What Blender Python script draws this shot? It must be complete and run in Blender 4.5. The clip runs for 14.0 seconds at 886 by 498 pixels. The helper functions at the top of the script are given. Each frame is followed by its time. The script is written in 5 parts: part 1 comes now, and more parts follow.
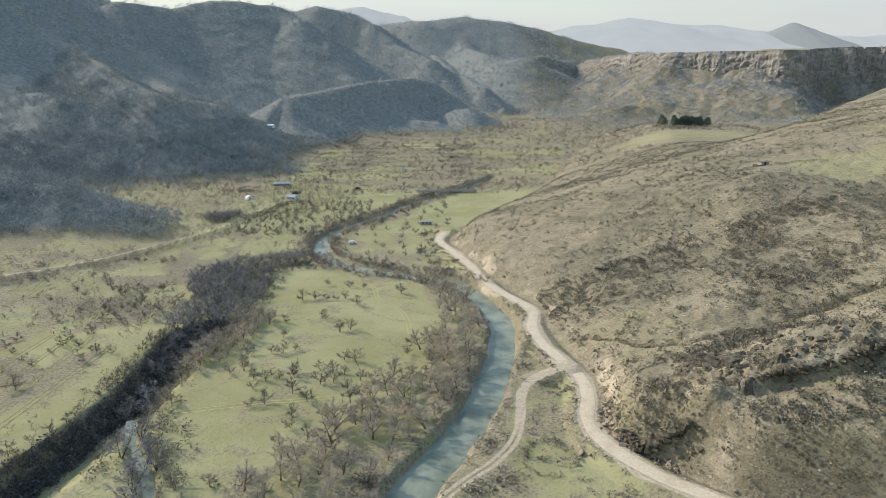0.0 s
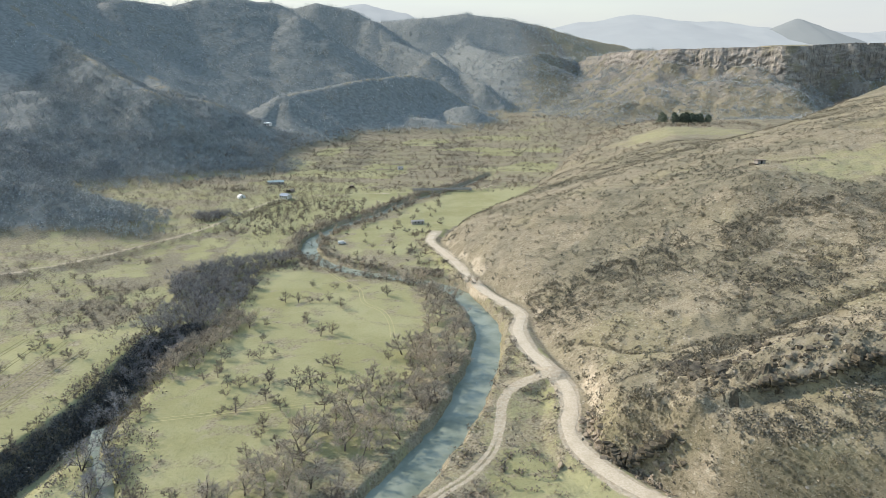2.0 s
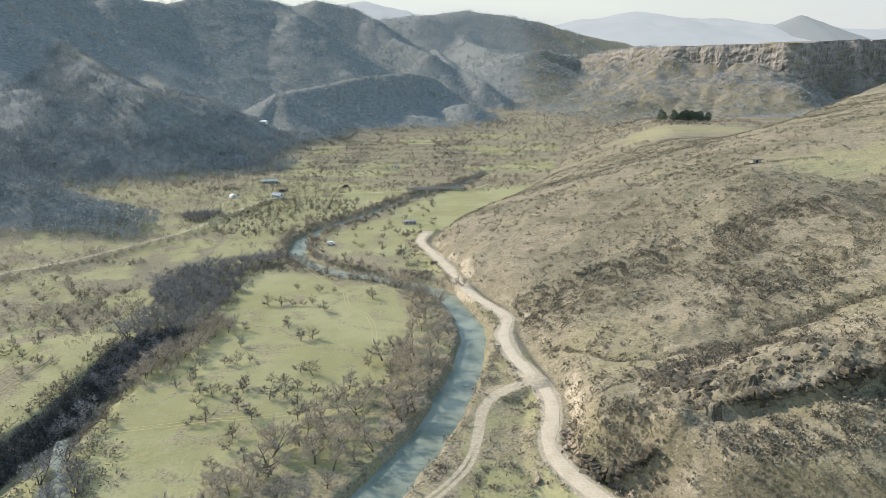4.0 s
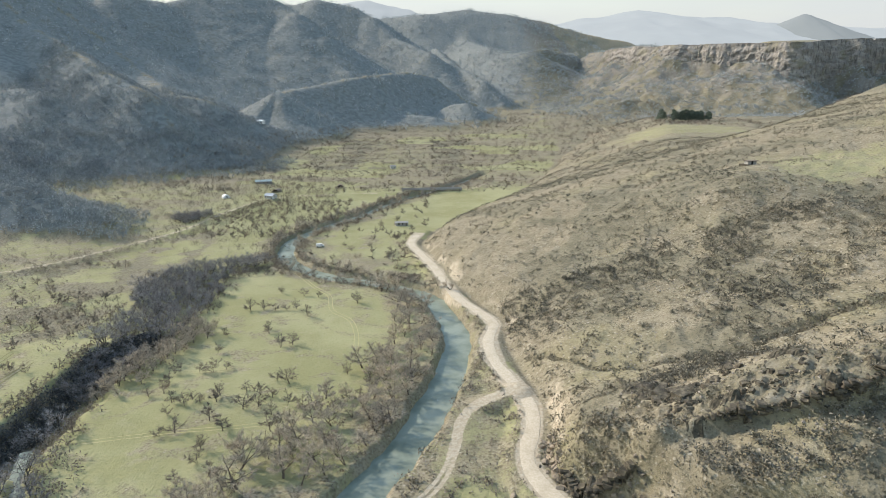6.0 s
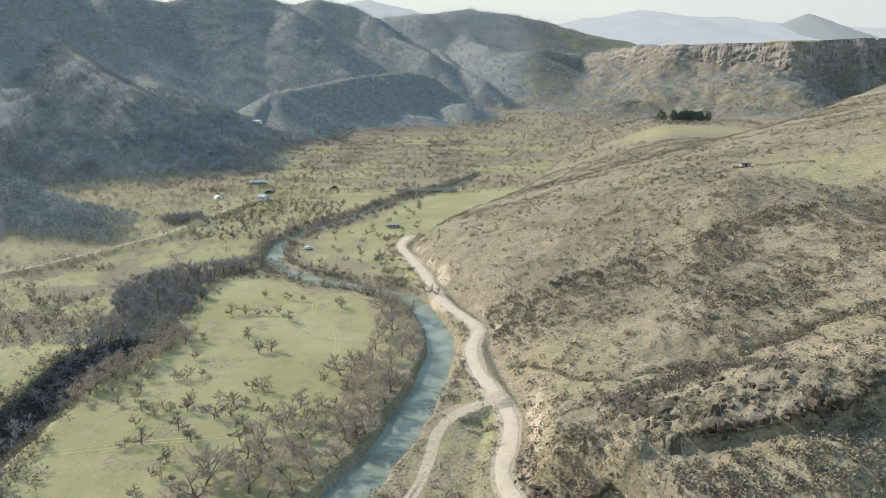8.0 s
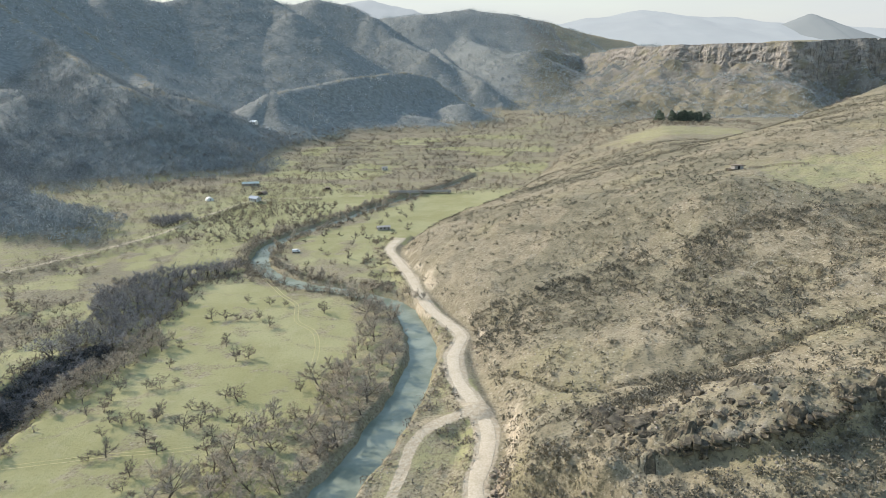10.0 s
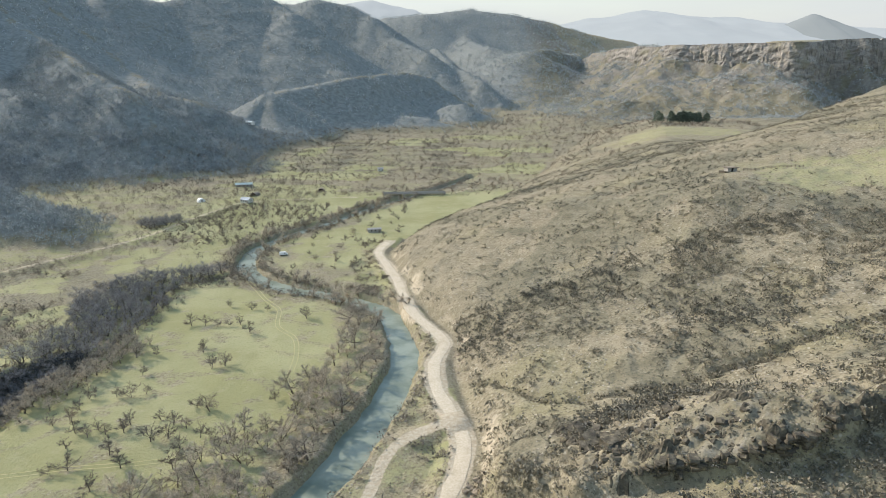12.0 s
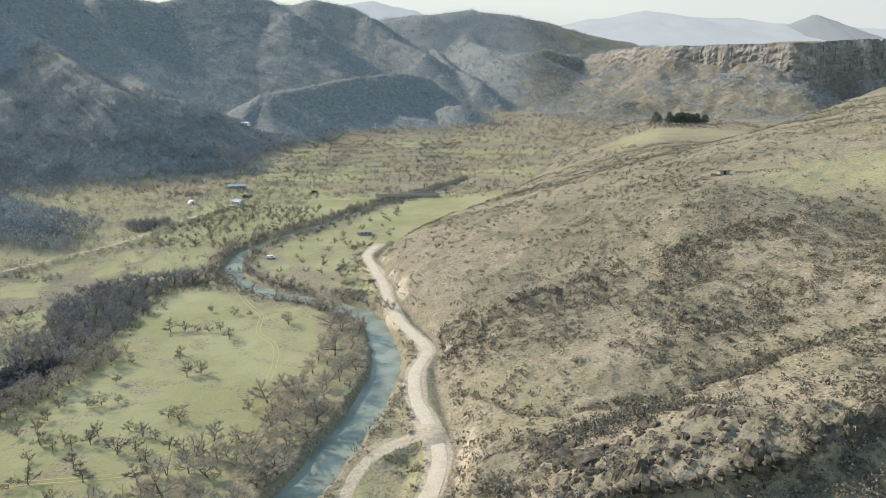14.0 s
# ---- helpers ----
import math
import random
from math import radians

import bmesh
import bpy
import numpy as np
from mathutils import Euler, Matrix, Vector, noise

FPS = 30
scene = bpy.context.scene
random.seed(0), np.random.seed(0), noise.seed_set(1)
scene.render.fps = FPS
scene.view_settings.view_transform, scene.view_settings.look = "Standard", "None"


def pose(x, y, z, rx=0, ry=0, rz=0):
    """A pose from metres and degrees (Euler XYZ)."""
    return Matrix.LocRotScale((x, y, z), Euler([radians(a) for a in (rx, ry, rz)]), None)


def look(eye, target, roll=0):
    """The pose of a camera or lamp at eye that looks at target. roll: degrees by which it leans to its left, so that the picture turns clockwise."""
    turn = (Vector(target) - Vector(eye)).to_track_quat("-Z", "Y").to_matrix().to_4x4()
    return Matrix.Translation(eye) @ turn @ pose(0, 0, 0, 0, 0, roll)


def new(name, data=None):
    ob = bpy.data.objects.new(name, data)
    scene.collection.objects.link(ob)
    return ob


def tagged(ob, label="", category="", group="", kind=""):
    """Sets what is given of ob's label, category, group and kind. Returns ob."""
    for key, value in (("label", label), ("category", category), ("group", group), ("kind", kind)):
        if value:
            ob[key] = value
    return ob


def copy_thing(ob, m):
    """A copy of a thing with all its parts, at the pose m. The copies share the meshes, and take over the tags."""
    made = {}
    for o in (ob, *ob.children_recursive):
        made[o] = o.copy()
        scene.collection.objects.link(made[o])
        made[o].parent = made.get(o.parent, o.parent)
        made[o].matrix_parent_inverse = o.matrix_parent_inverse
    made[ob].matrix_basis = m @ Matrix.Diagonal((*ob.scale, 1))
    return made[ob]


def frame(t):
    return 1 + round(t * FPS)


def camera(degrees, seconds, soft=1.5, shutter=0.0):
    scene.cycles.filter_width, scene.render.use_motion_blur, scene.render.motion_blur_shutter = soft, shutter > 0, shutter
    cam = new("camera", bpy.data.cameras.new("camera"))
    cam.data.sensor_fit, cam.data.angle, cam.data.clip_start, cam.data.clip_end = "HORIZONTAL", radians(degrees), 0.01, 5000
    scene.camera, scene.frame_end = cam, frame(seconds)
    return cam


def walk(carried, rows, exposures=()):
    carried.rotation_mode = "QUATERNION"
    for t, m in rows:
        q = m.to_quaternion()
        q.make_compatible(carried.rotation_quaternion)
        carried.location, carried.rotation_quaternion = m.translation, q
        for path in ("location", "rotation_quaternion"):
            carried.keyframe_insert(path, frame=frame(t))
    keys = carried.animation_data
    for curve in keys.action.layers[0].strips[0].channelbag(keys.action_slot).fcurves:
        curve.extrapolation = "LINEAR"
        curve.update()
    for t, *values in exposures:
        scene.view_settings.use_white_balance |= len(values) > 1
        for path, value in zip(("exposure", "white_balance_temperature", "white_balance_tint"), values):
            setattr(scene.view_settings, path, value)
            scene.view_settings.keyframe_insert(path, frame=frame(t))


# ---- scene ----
cam = camera(72.0, 14.0, soft=0.8)
PATH = [
    (0, (8.60, 6.39, 90.41), (11.84, 103.22, 65.62), 0.30),
    (0.5, (10.51, 8.05, 90.35), (13.62, 104.85, 65.44), 0.24),
    (1, (12.42, 9.67, 90.35), (15.40, 106.45, 65.33), 0.21),
    (1.5, (14.33, 11.27, 90.38), (17.17, 108.03, 65.28), 0.20),
    (2, (16.22, 12.86, 90.44), (18.94, 109.59, 65.25), 0.20),
    (2.5, (18.10, 14.44, 90.51), (20.70, 111.16, 65.23), 0.18),
    (3, (19.96, 16.01, 90.58), (22.45, 112.70, 65.20), 0.16),
    (5.5, (29.05, 23.48, 90.92), (30.97, 120.11, 65.24), 0.09),
    (6, (30.86, 24.83, 91.03), (32.65, 121.46, 65.34), 0.11),
    (6.5, (32.66, 26.13, 91.14), (34.33, 122.76, 65.47), 0.13),
    (7, (34.48, 27.43, 91.25), (36.04, 124.06, 65.57), 0.15),
    (7.5, (36.33, 28.75, 91.34), (37.78, 125.38, 65.63), 0.15),
    (8, (38.17, 30.09, 91.42), (39.52, 126.71, 65.69), 0.15),
    (10.5, (47.18, 36.96, 91.77), (48.10, 133.60, 66.08), 0.15),
    (11, (49.00, 38.39, 91.79), (49.81, 135.03, 66.11), 0.16),
    (11.5, (50.81, 39.83, 91.80), (51.52, 136.48, 66.13), 0.16),
    (12, (52.57, 41.26, 91.82), (53.19, 137.91, 66.15), 0.17),
    (12.5, (54.29, 42.64, 91.86), (54.83, 139.29, 66.20), 0.17),
    (13, (55.97, 43.99, 91.92), (56.43, 140.65, 66.27), 0.18),
    (13.5, (57.60, 45.31, 91.98), (58.01, 141.97, 66.36), 0.20),
    (14, (59.19, 46.57, 92.05), (59.58, 143.25, 66.49), 0.20),
]
EXPOSURES = [(0, 0.80, 6250, 12), (2.0, 0.96, 6250, 12), (14, 0.96, 6250, 12)]
walk(cam, [(t, look(eye, target, roll)) for t, eye, target, roll in PATH], EXPOSURES)

# ------------------------------------------------------------------ sky and sun
SUN_TO = Vector((-0.87, 0.50, 0.0)).normalized()
SUN_UP = radians(30)
world = bpy.data.worlds.new("sky")
scene.world = world
world.use_nodes = True
wn = world.node_tree
sky = wn.nodes.new("ShaderNodeTexSky")
sky.sky_type = "NISHITA"
sky.sun_disc = False
sky.sun_elevation = SUN_UP
sky.sun_rotation = math.atan2(SUN_TO.x, SUN_TO.y)
sky.air_density, sky.dust_density, sky.ozone_density = 2.0, 1.0, 2.5
# a thin veil of high cloud whitens the sky
veil = wn.nodes.new("ShaderNodeMix")
veil.data_type = "RGBA"
streak = wn.nodes.new("ShaderNodeTexNoise")
streak.inputs["Scale"].default_value, streak.inputs["Detail"].default_value = 3.0, 5.0
stretch = wn.nodes.new("ShaderNodeMapping")
stretch.inputs["Scale"].default_value = (1.0, 1.0, 5.0)
wn.links.new(wn.nodes.new("ShaderNodeTexCoord").outputs["Generated"], stretch.inputs["Vector"])
wn.links.new(stretch.outputs[0], streak.inputs["Vector"])
amount = wn.nodes.new("ShaderNodeMapRange")
amount.inputs["From Min"].default_value, amount.inputs["From Max"].default_value = 0.3, 0.7
amount.inputs["To Min"].default_value, amount.inputs["To Max"].default_value = 0.8, 0.97
wn.links.new(streak.outputs["Fac"], amount.inputs["Value"])
# the veil thins out overhead
split = wn.nodes.new("ShaderNodeSeparateXYZ")
wn.links.new(wn.nodes.new("ShaderNodeTexCoord").outputs["Generated"], split.inputs[0])
thin = wn.nodes.new("ShaderNodeMapRange")
thin.inputs["From Min"].default_value, thin.inputs["From Max"].default_value = 0.08, 0.38
thin.inputs["To Min"].default_value, thin.inputs["To Max"].default_value = 1.0, 0.06
wn.links.new(split.outputs["Z"], thin.inputs["Value"])
product = wn.nodes.new("ShaderNodeMath")
product.operation = "MULTIPLY"
wn.links.new(amount.outputs[0], product.inputs[0])
wn.links.new(thin.outputs[0], product.inputs[1])
wn.links.new(product.outputs[0], veil.inputs[0])
wn.links.new(sky.outputs[0], veil.inputs[6])
veil.inputs[7].default_value = (2.7, 2.82, 2.9, 1)
wn.links.new(veil.outputs[2], wn.nodes["Background"].inputs[0])
wn.nodes["Background"].inputs[1].default_value = 0.13
sun = new("sun", bpy.data.lights.new("sun", "SUN"))
sun.data.energy, sun.data.angle, sun.data.color = 2.9, radians(0.6), (1.0, 0.89, 0.74)
sun_from = Vector((SUN_TO.x * math.cos(SUN_UP), SUN_TO.y * math.cos(SUN_UP), math.sin(SUN_UP)))
sun.matrix_world = look(sun_from * 500, (0, 0, 0))

# ------------------------------------------------------------------ materials
class Shader:
    """A small helper round a node material."""

    def __init__(self, name, rough=0.9, spec=0.2):
        self.mat = bpy.data.materials.new(name)
        self.mat.use_nodes = True
        self.tree = self.mat.node_tree
        self.bsdf = self.tree.nodes["Principled BSDF"]
        self.bsdf.inputs["Roughness"].default_value = rough
        self.bsdf.inputs["Specular IOR Level"].default_value = spec
        self.geo = self.tree.nodes.new("ShaderNodeNewGeometry")

    def node(self, kind, **values):
        n = self.tree.nodes.new(kind)
        for key, value in values.items():
            n.inputs[key.replace("_", " ")].default_value = value
        return n

    def link(self, a, b):
        self.tree.links.new(a, b)

    def noise(self, size, detail=4.0, rough=0.6, stretch=(1, 1, 1), distort=0.0):
        m = self.tree.nodes.new("ShaderNodeMapping")
        m.inputs["Scale"].default_value = [s / size for s in stretch]
        self.link(self.geo.outputs["Position"], m.inputs["Vector"])
        n = self.node("ShaderNodeTexNoise", Scale=1.0, Detail=detail, Roughness=rough, Distortion=distort)
        self.link(m.outputs[0], n.inputs["Vector"])
        return n.outputs["Fac"]

    def cells(self, size, feature="F1"):
        m = self.tree.nodes.new("ShaderNodeMapping")
        m.inputs["Scale"].default_value = [1 / size] * 3
        self.link(self.geo.outputs["Position"], m.inputs["Vector"])
        n = self.node("ShaderNodeTexVoronoi", Scale=1.0)
        n.feature = feature
        self.link(m.outputs[0], n.inputs["Vector"])
        return n.outputs["Distance"]

    def attr(self, name):
        n = self.tree.nodes.new("ShaderNodeAttribute")
        n.attribute_name = name
        return n.outputs["Fac"]

    def ramp(self, fac, stops):
        n = self.tree.nodes.new("ShaderNodeValToRGB")
        while len(n.color_ramp.elements) < len(stops):
            n.color_ramp.elements.new(0.5)
        for el, (at, colour) in zip(n.color_ramp.elements, stops):
            el.position = at
            el.color = (*colour, 1) if len(colour) == 3 else colour
        self.link(fac, n.inputs[0])
        return n.outputs[0]

    def band(self, fac, lo, hi):
        n = self.tree.nodes.new("ShaderNodeMapRange")
        n.interpolation_type = "SMOOTHSTEP"
        n.inputs["From Min"].default_value, n.inputs["From Max"].default_value = lo, hi
        self.link(fac, n.inputs["Value"])
        return n.outputs["Result"]

    def math(self, op, a, b):
        n = self.tree.nodes.new("ShaderNodeMath")
        n.operation = op
        for i, v in enumerate((a, b)):
            if isinstance(v, (int, float)):
                n.inputs[i].default_value = v
            else:
                self.link(v, n.inputs[i])
        return n.outputs[0]

    def mix(self, fac, a, b, kind="MIX"):
        n = self.tree.nodes.new("ShaderNodeMix")
        n.data_type, n.blend_type = "RGBA", kind
        for i, v in ((0, fac), (6, a), (7, b)):
            if isinstance(v, (int, float)):
                n.inputs[i].default_value = v
            elif isinstance(v, tuple):
                n.inputs[i].default_value = (*v, 1)
            else:
                self.link(v, n.inputs[i])
        return n.outputs[2]

    def random(self, island=False):
        if island:
            return self.geo.outputs["Random Per Island"]
        return self.tree.nodes.new("ShaderNodeObjectInfo").outputs["Random"]

    def colour(self, value):
        if isinstance(value, tuple):
            self.bsdf.inputs["Base Color"].default_value = (*value, 1)
        else:
            self.link(value, self.bsdf.inputs["Base Color"])
        return self

    def bump(self, height, strength=0.5, distance=0.1):
        n = self.node("ShaderNodeBump", Strength=strength, Distance=distance)
        self.link(height, n.inputs["Height"])
        self.link(n.outputs[0], self.bsdf.inputs["Normal"])
        return self


def ground_material():
    s = Shader("ground_cover", 0.95, 0.1)
    big, mid, fine = s.noise(38, 5), s.noise(6, 5), s.noise(0.9, 4)
    grit = s.noise(0.25, 3)
    grass = s.mix(s.band(big, 0.35, 0.65), (0.26, 0.25, 0.122), (0.328, 0.314, 0.17))
    grass = s.mix(s.math("MULTIPLY", s.band(mid, 0.5, 0.75), 0.55), grass, (0.35, 0.322, 0.195))
    grass = s.mix(s.math("MULTIPLY", s.band(fine, 0.45, 0.8), 0.4), grass, (0.175, 0.18, 0.07))
    dry = s.mix(s.band(mid, 0.3, 0.7), (0.215, 0.185, 0.125), (0.30, 0.26, 0.18))
    dry = s.mix(s.math("MULTIPLY", s.band(fine, 0.5, 0.62), 0.6), dry, (0.14, 0.12, 0.078))
    dry = s.mix(s.math("MULTIPLY", s.band(s.noise(0.55, 3, 0.6), 0.58, 0.66), 0.75), dry, (0.085, 0.075, 0.048))
    dry = s.mix(s.math("MULTIPLY", s.band(s.noise(0.7, 3, 0.6, (1, 1, 1), 1.0), 0.6, 0.68), 0.7), dry, (0.42, 0.375, 0.29))
    dry = s.mix(s.math("MULTIPLY", s.band(big, 0.45, 0.7), 0.4), dry, (0.23, 0.215, 0.105))
    tuft = s.band(s.cells(1.5), 0.42, 0.18)
    dry = s.mix(s.math("MULTIPLY", tuft, s.band(s.noise(11, 3), 0.4, 0.6)), dry, (0.12, 0.105, 0.068))
    pebble = s.band(s.cells(2.3), 0.2, 0.1)
    dry = s.mix(s.math("MULTIPLY", pebble, 0.7), dry, (0.40, 0.36, 0.28))
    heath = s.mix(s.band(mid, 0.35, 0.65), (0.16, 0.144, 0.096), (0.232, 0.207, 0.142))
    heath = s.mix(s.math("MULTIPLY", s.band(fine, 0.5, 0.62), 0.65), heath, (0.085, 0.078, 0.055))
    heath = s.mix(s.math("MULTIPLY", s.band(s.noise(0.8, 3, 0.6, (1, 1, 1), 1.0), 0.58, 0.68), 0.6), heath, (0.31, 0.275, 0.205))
    # woodland litter, cooled in colour to stand for haze
    wood = s.mix(s.band(mid, 0.35, 0.65), (0.17, 0.18, 0.165), (0.245, 0.252, 0.232))
    rock = s.mix(s.band(mid, 0.3, 0.7), (0.17, 0.155, 0.13), (0.27, 0.25, 0.215))
    rock = s.mix(s.math("MULTIPLY", s.band(s.noise(5, 4, 0.7, (1, 1, 0.3)), 0.5, 0.7), 0.6), rock, (0.12, 0.11, 0.10))
    rock = s.mix(s.math("MULTIPLY", s.band(s.noise(1.3, 6, 0.75, (1, 1, 2), 1.5), 0.52, 0.62), 0.75), rock, (0.065, 0.058, 0.045))
    rock = s.mix(s.math("MULTIPLY", s.band(fine, 0.5, 0.65), 0.6), rock, (0.22, 0.19, 0.12))
    soil = s.mix(s.band(fine, 0.3, 0.7), (0.36, 0.30, 0.21), (0.47, 0.41, 0.31))
    break_ = s.math("ADD", s.math("MULTIPLY", s.math("SUBTRACT", mid, 0.5), 1.1), s.math("MULTIPLY", s.math("SUBTRACT", fine, 0.5), 0.8))

    def mask(name):
        return s.band(s.math("ADD", s.attr(name), break_), 0.2, 0.8)
    col = s.mix(mask("dry"), grass, dry)
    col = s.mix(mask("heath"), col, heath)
    col = s.mix(mask("wood"), col, wood)
    col = s.mix(mask("rock"), col, rock)
    col = s.mix(mask("soil"), col, soil)
    s.colour(col)
    h = s.math("ADD", s.math("MULTIPLY", fine, 1.0), s.math("MULTIPLY", grit, 0.4))
    s.bump(h, 0.75, 0.5)
    return s.mat


GROUND = ground_material()
# ------------------------------------------------------------------ landform
rng = np.random.RandomState(7)
PERM = np.concatenate([rng.permutation(256)] * 3)
GRAD = np.stack([np.cos(np.arange(256) * 0.7853), np.sin(np.arange(256) * 0.7853)], -1)


def perlin(x, y):
    """Gradient noise, about -0.7 to 0.7."""
    xi, yi = np.floor(x).astype(int), np.floor(y).astype(int)
    u, v = x - xi, y - yi
    a, b = u * u * u * (u * (u * 6 - 15) + 10), v * v * v * (v * (v * 6 - 15) + 10)
    out = 0
    for i, wu in ((0, 1 - a), (1, a)):
        for j, wv in ((0, 1 - b), (1, b)):
            g = GRAD[PERM[PERM[(xi + i) & 255] + ((yi + j) & 255)]]
            out = out + wu * wv * (g[..., 0] * (u - i) + g[..., 1] * (v - j))
    return out


def fbm(x, y, size, octaves=4, gain=0.5):
    total, amp = 0, 1.0
    for k in range(octaves):
        total = total + amp * perlin(x / size + 17.3 * k, y / size - 9.1 * k)
        size, amp = size / 2.03, amp * gain
    return total


def ridged(x, y, size, octaves=3):
    total, amp = 0, 1.0
    for k in range(octaves):
        total = total + amp * (0.5 - 2 * np.abs(perlin(x / size + 5.7 * k, y / size + 3.3 * k)))
        size, amp = size / 2.1, amp * 0.5
    return total


def step(a, b, v):
    s = np.clip((v - a) / (b - a), 0, 1)
    return s * s * (3 - 2 * s)


def smax(a, b, k):
    return 0.5 * (a + b + np.sqrt((a - b) ** 2 + k * k))


def near_line(x, y, line, reach=45.0):
    """Distance from a polyline (no more than reach is told apart), the way along it, and the side (plus: to its left)."""
    shape = np.shape(x)
    x, y = np.ravel(x), np.ravel(y)
    best, along, side = np.full(x.shape, 1e3), np.zeros(x.shape), np.zeros(x.shape)
    pts = np.array(line, float)[:, :2]
    lens = np.hypot(*np.diff(pts, axis=0).T)
    run = np.concatenate([[0], np.cumsum(lens)])
    for first in range(0, len(pts) - 1, 8):
        some = pts[first:first + 9]
        (x0, y0), (x1, y1) = some.min(0) - reach, some.max(0) + reach
        at = np.nonzero((x > x0) & (x < x1) & (y > y0) & (y < y1))[0]
        if not len(at):
            continue
        px, py, bd, ba, bs = x[at], y[at], best[at], along[at], side[at]
        for i in range(first, min(first + 8, len(pts) - 1)):
            (ax, ay), (bx, by) = pts[i], pts[i + 1]
            dx, dy = bx - ax, by - ay
            s = np.clip(((px - ax) * dx + (py - ay) * dy) / (lens[i] ** 2), 0, 1)
            d = np.hypot(px - ax - s * dx, py - ay - s * dy)
            cross = dx * (py - ay) - dy * (px - ax)
            hit = (d < bd - 1e-7) | ((d < bd + 1e-7) & (np.abs(cross) / lens[i] > np.abs(bs)))
            bd = np.where(hit, d, bd)
            ba = np.where(hit, run[i] + s * lens[i], ba)
            bs = np.where(hit, cross / lens[i], bs)
        best[at], along[at], side[at] = bd, ba, bs
    return best.reshape(shape), along.reshape(shape), side.reshape(shape)


def crest(x, y, line, slope, round_=30.0, hollow=0.0):
    """The height of a ridge whose crest runs along (x, y, z) points and falls off on both sides, steeper near the top where hollow."""
    out = np.full(np.shape(x), -1e3)
    pts = np.array(line, float)
    for (ax, ay, az), (bx, by, bz) in zip(pts[:-1], pts[1:]):
        dx, dy = bx - ax, by - ay
        s = np.clip(((x - ax) * dx + (y - ay) * dy) / (dx * dx + dy * dy), 0, 1)
        d = np.hypot(x - ax - s * dx, y - ay - s * dy)
        top, fall = az + s * (bz - az), slope * (np.sqrt(d * d + round_ ** 2) - round_)
        if hollow:
            foot = 0.065 * np.maximum(y - 720, 0)
            rise = np.maximum(top - foot, 6.0)
            share = fall / rise
            z = np.where(share < 1, top - rise + rise * (1 - share) * (1 - hollow * share), top - rise - (1 - hollow) * (fall - rise))
        else:
            z = top - fall
        out = np.maximum(out, z)
    return out


def smooth_line(line, spacing=3.0):
    """A Catmull-Rom curve through the points, at an even spacing."""
    p = np.array(line, float)
    p = np.vstack([2 * p[0] - p[1], p, 2 * p[-1] - p[-2]])
    out = []
    for i in range(1, len(p) - 2):
        n = max(2, int(np.linalg.norm(p[i + 1] - p[i]) / spacing))
        t = (np.arange(n) / n)[:, None]
        out.append(0.5 * (2 * p[i] + (p[i + 1] - p[i - 1]) * t + (2 * p[i - 1] - 5 * p[i] + 4 * p[i + 1] - p[i + 2]) * t ** 2
                          + (3 * p[i] - p[i - 1] - 3 * p[i + 1] + p[i + 2]) * t ** 3))
    return np.vstack(out + [p[-2:-1]])


# lines of the plan, from near to far
RIVER = smooth_line([(-8, 95), (-2, 115), (5, 131), (12, 144), (19, 158), (27, 176), (31, 190), (35.8, 208), (39.6, 228), (40, 246), (36.6, 264), (30, 286), (18, 298),
                     (2, 308), (-14, 314), (-28, 324), (-42, 338), (-52, 358), (-55, 380), (-53, 400), (-40, 432), (-21, 468), (-2, 514), (26, 566), (60, 625),
                     (96, 720), (112, 850), (125, 980), (150, 1120)], 4)
ROAD = smooth_line([(160, 60), (128, 82), (104, 100), (86, 113.5), (73.5, 123.9), (64.8, 131.8), (58.4, 141.1), (54.6, 151), (54.6, 160), (57.8, 170.7), (59, 183), (56, 197), (51.8, 212),
                    (51, 229), (54.5, 245.5), (50.3, 257.8), (42, 276), (37, 297), (32, 322), (23.5, 352), (18.5, 372), (21, 390), (25, 406)], 3)
TRACK = smooth_line([(56.9, 192), (48.9, 188.2), (42.2, 183.3), (38.4, 175), (36, 161.6), (32.6, 150.7), (26.3, 141.3), (19.7, 135), (10, 124), (0, 111)], 2)
BROOK = smooth_line([(-49, 350), (-53, 338), (-61.4, 326), (-72.5, 321), (-75, 299.6), (-70, 266), (-70, 240), (-75.5, 222), (-78, 205), (-79.5, 190), (-78.6, 178), (-75.8, 168),
                     (-71, 156.6), (-65.3, 148), (-60.7, 142), (-52, 124), (-40, 100)], 3)
# the edge of the higher field, above a steep overgrown bank
SCARP = smooth_line([(-120, 60), (-108, 90), (-97, 120), (-90, 148), (-87.5, 160), (-86, 171), (-85.5, 181), (-87, 198), (-87.5, 216), (-86, 226), (-80, 236), (-76, 250)], 4)
LANE = smooth_line([(-330, 225), (-240, 268), (-198, 298), (-180, 316), (-166, 333), (-151, 362), (-137, 391), (-128, 420), (-124, 455), (-118, 487), (-108, 524), (-84, 540), (-46, 550),
                    (-6, 560), (26, 566), (60, 570), (80, 600)], 4)
FOOT_Y = [-400, 60, 100, 125, 150, 175, 200, 245, 280, 300, 340, 376, 420, 500, 600, 700, 850, 1000, 1300]
FOOT_X = [300, 178, 114, 79, 60, 62, 60, 58, 47, 40, 27, 24, 38, 84, 128, 165, 205, 230, 250]

RIVER_W, WATER = 6.2, -2.0


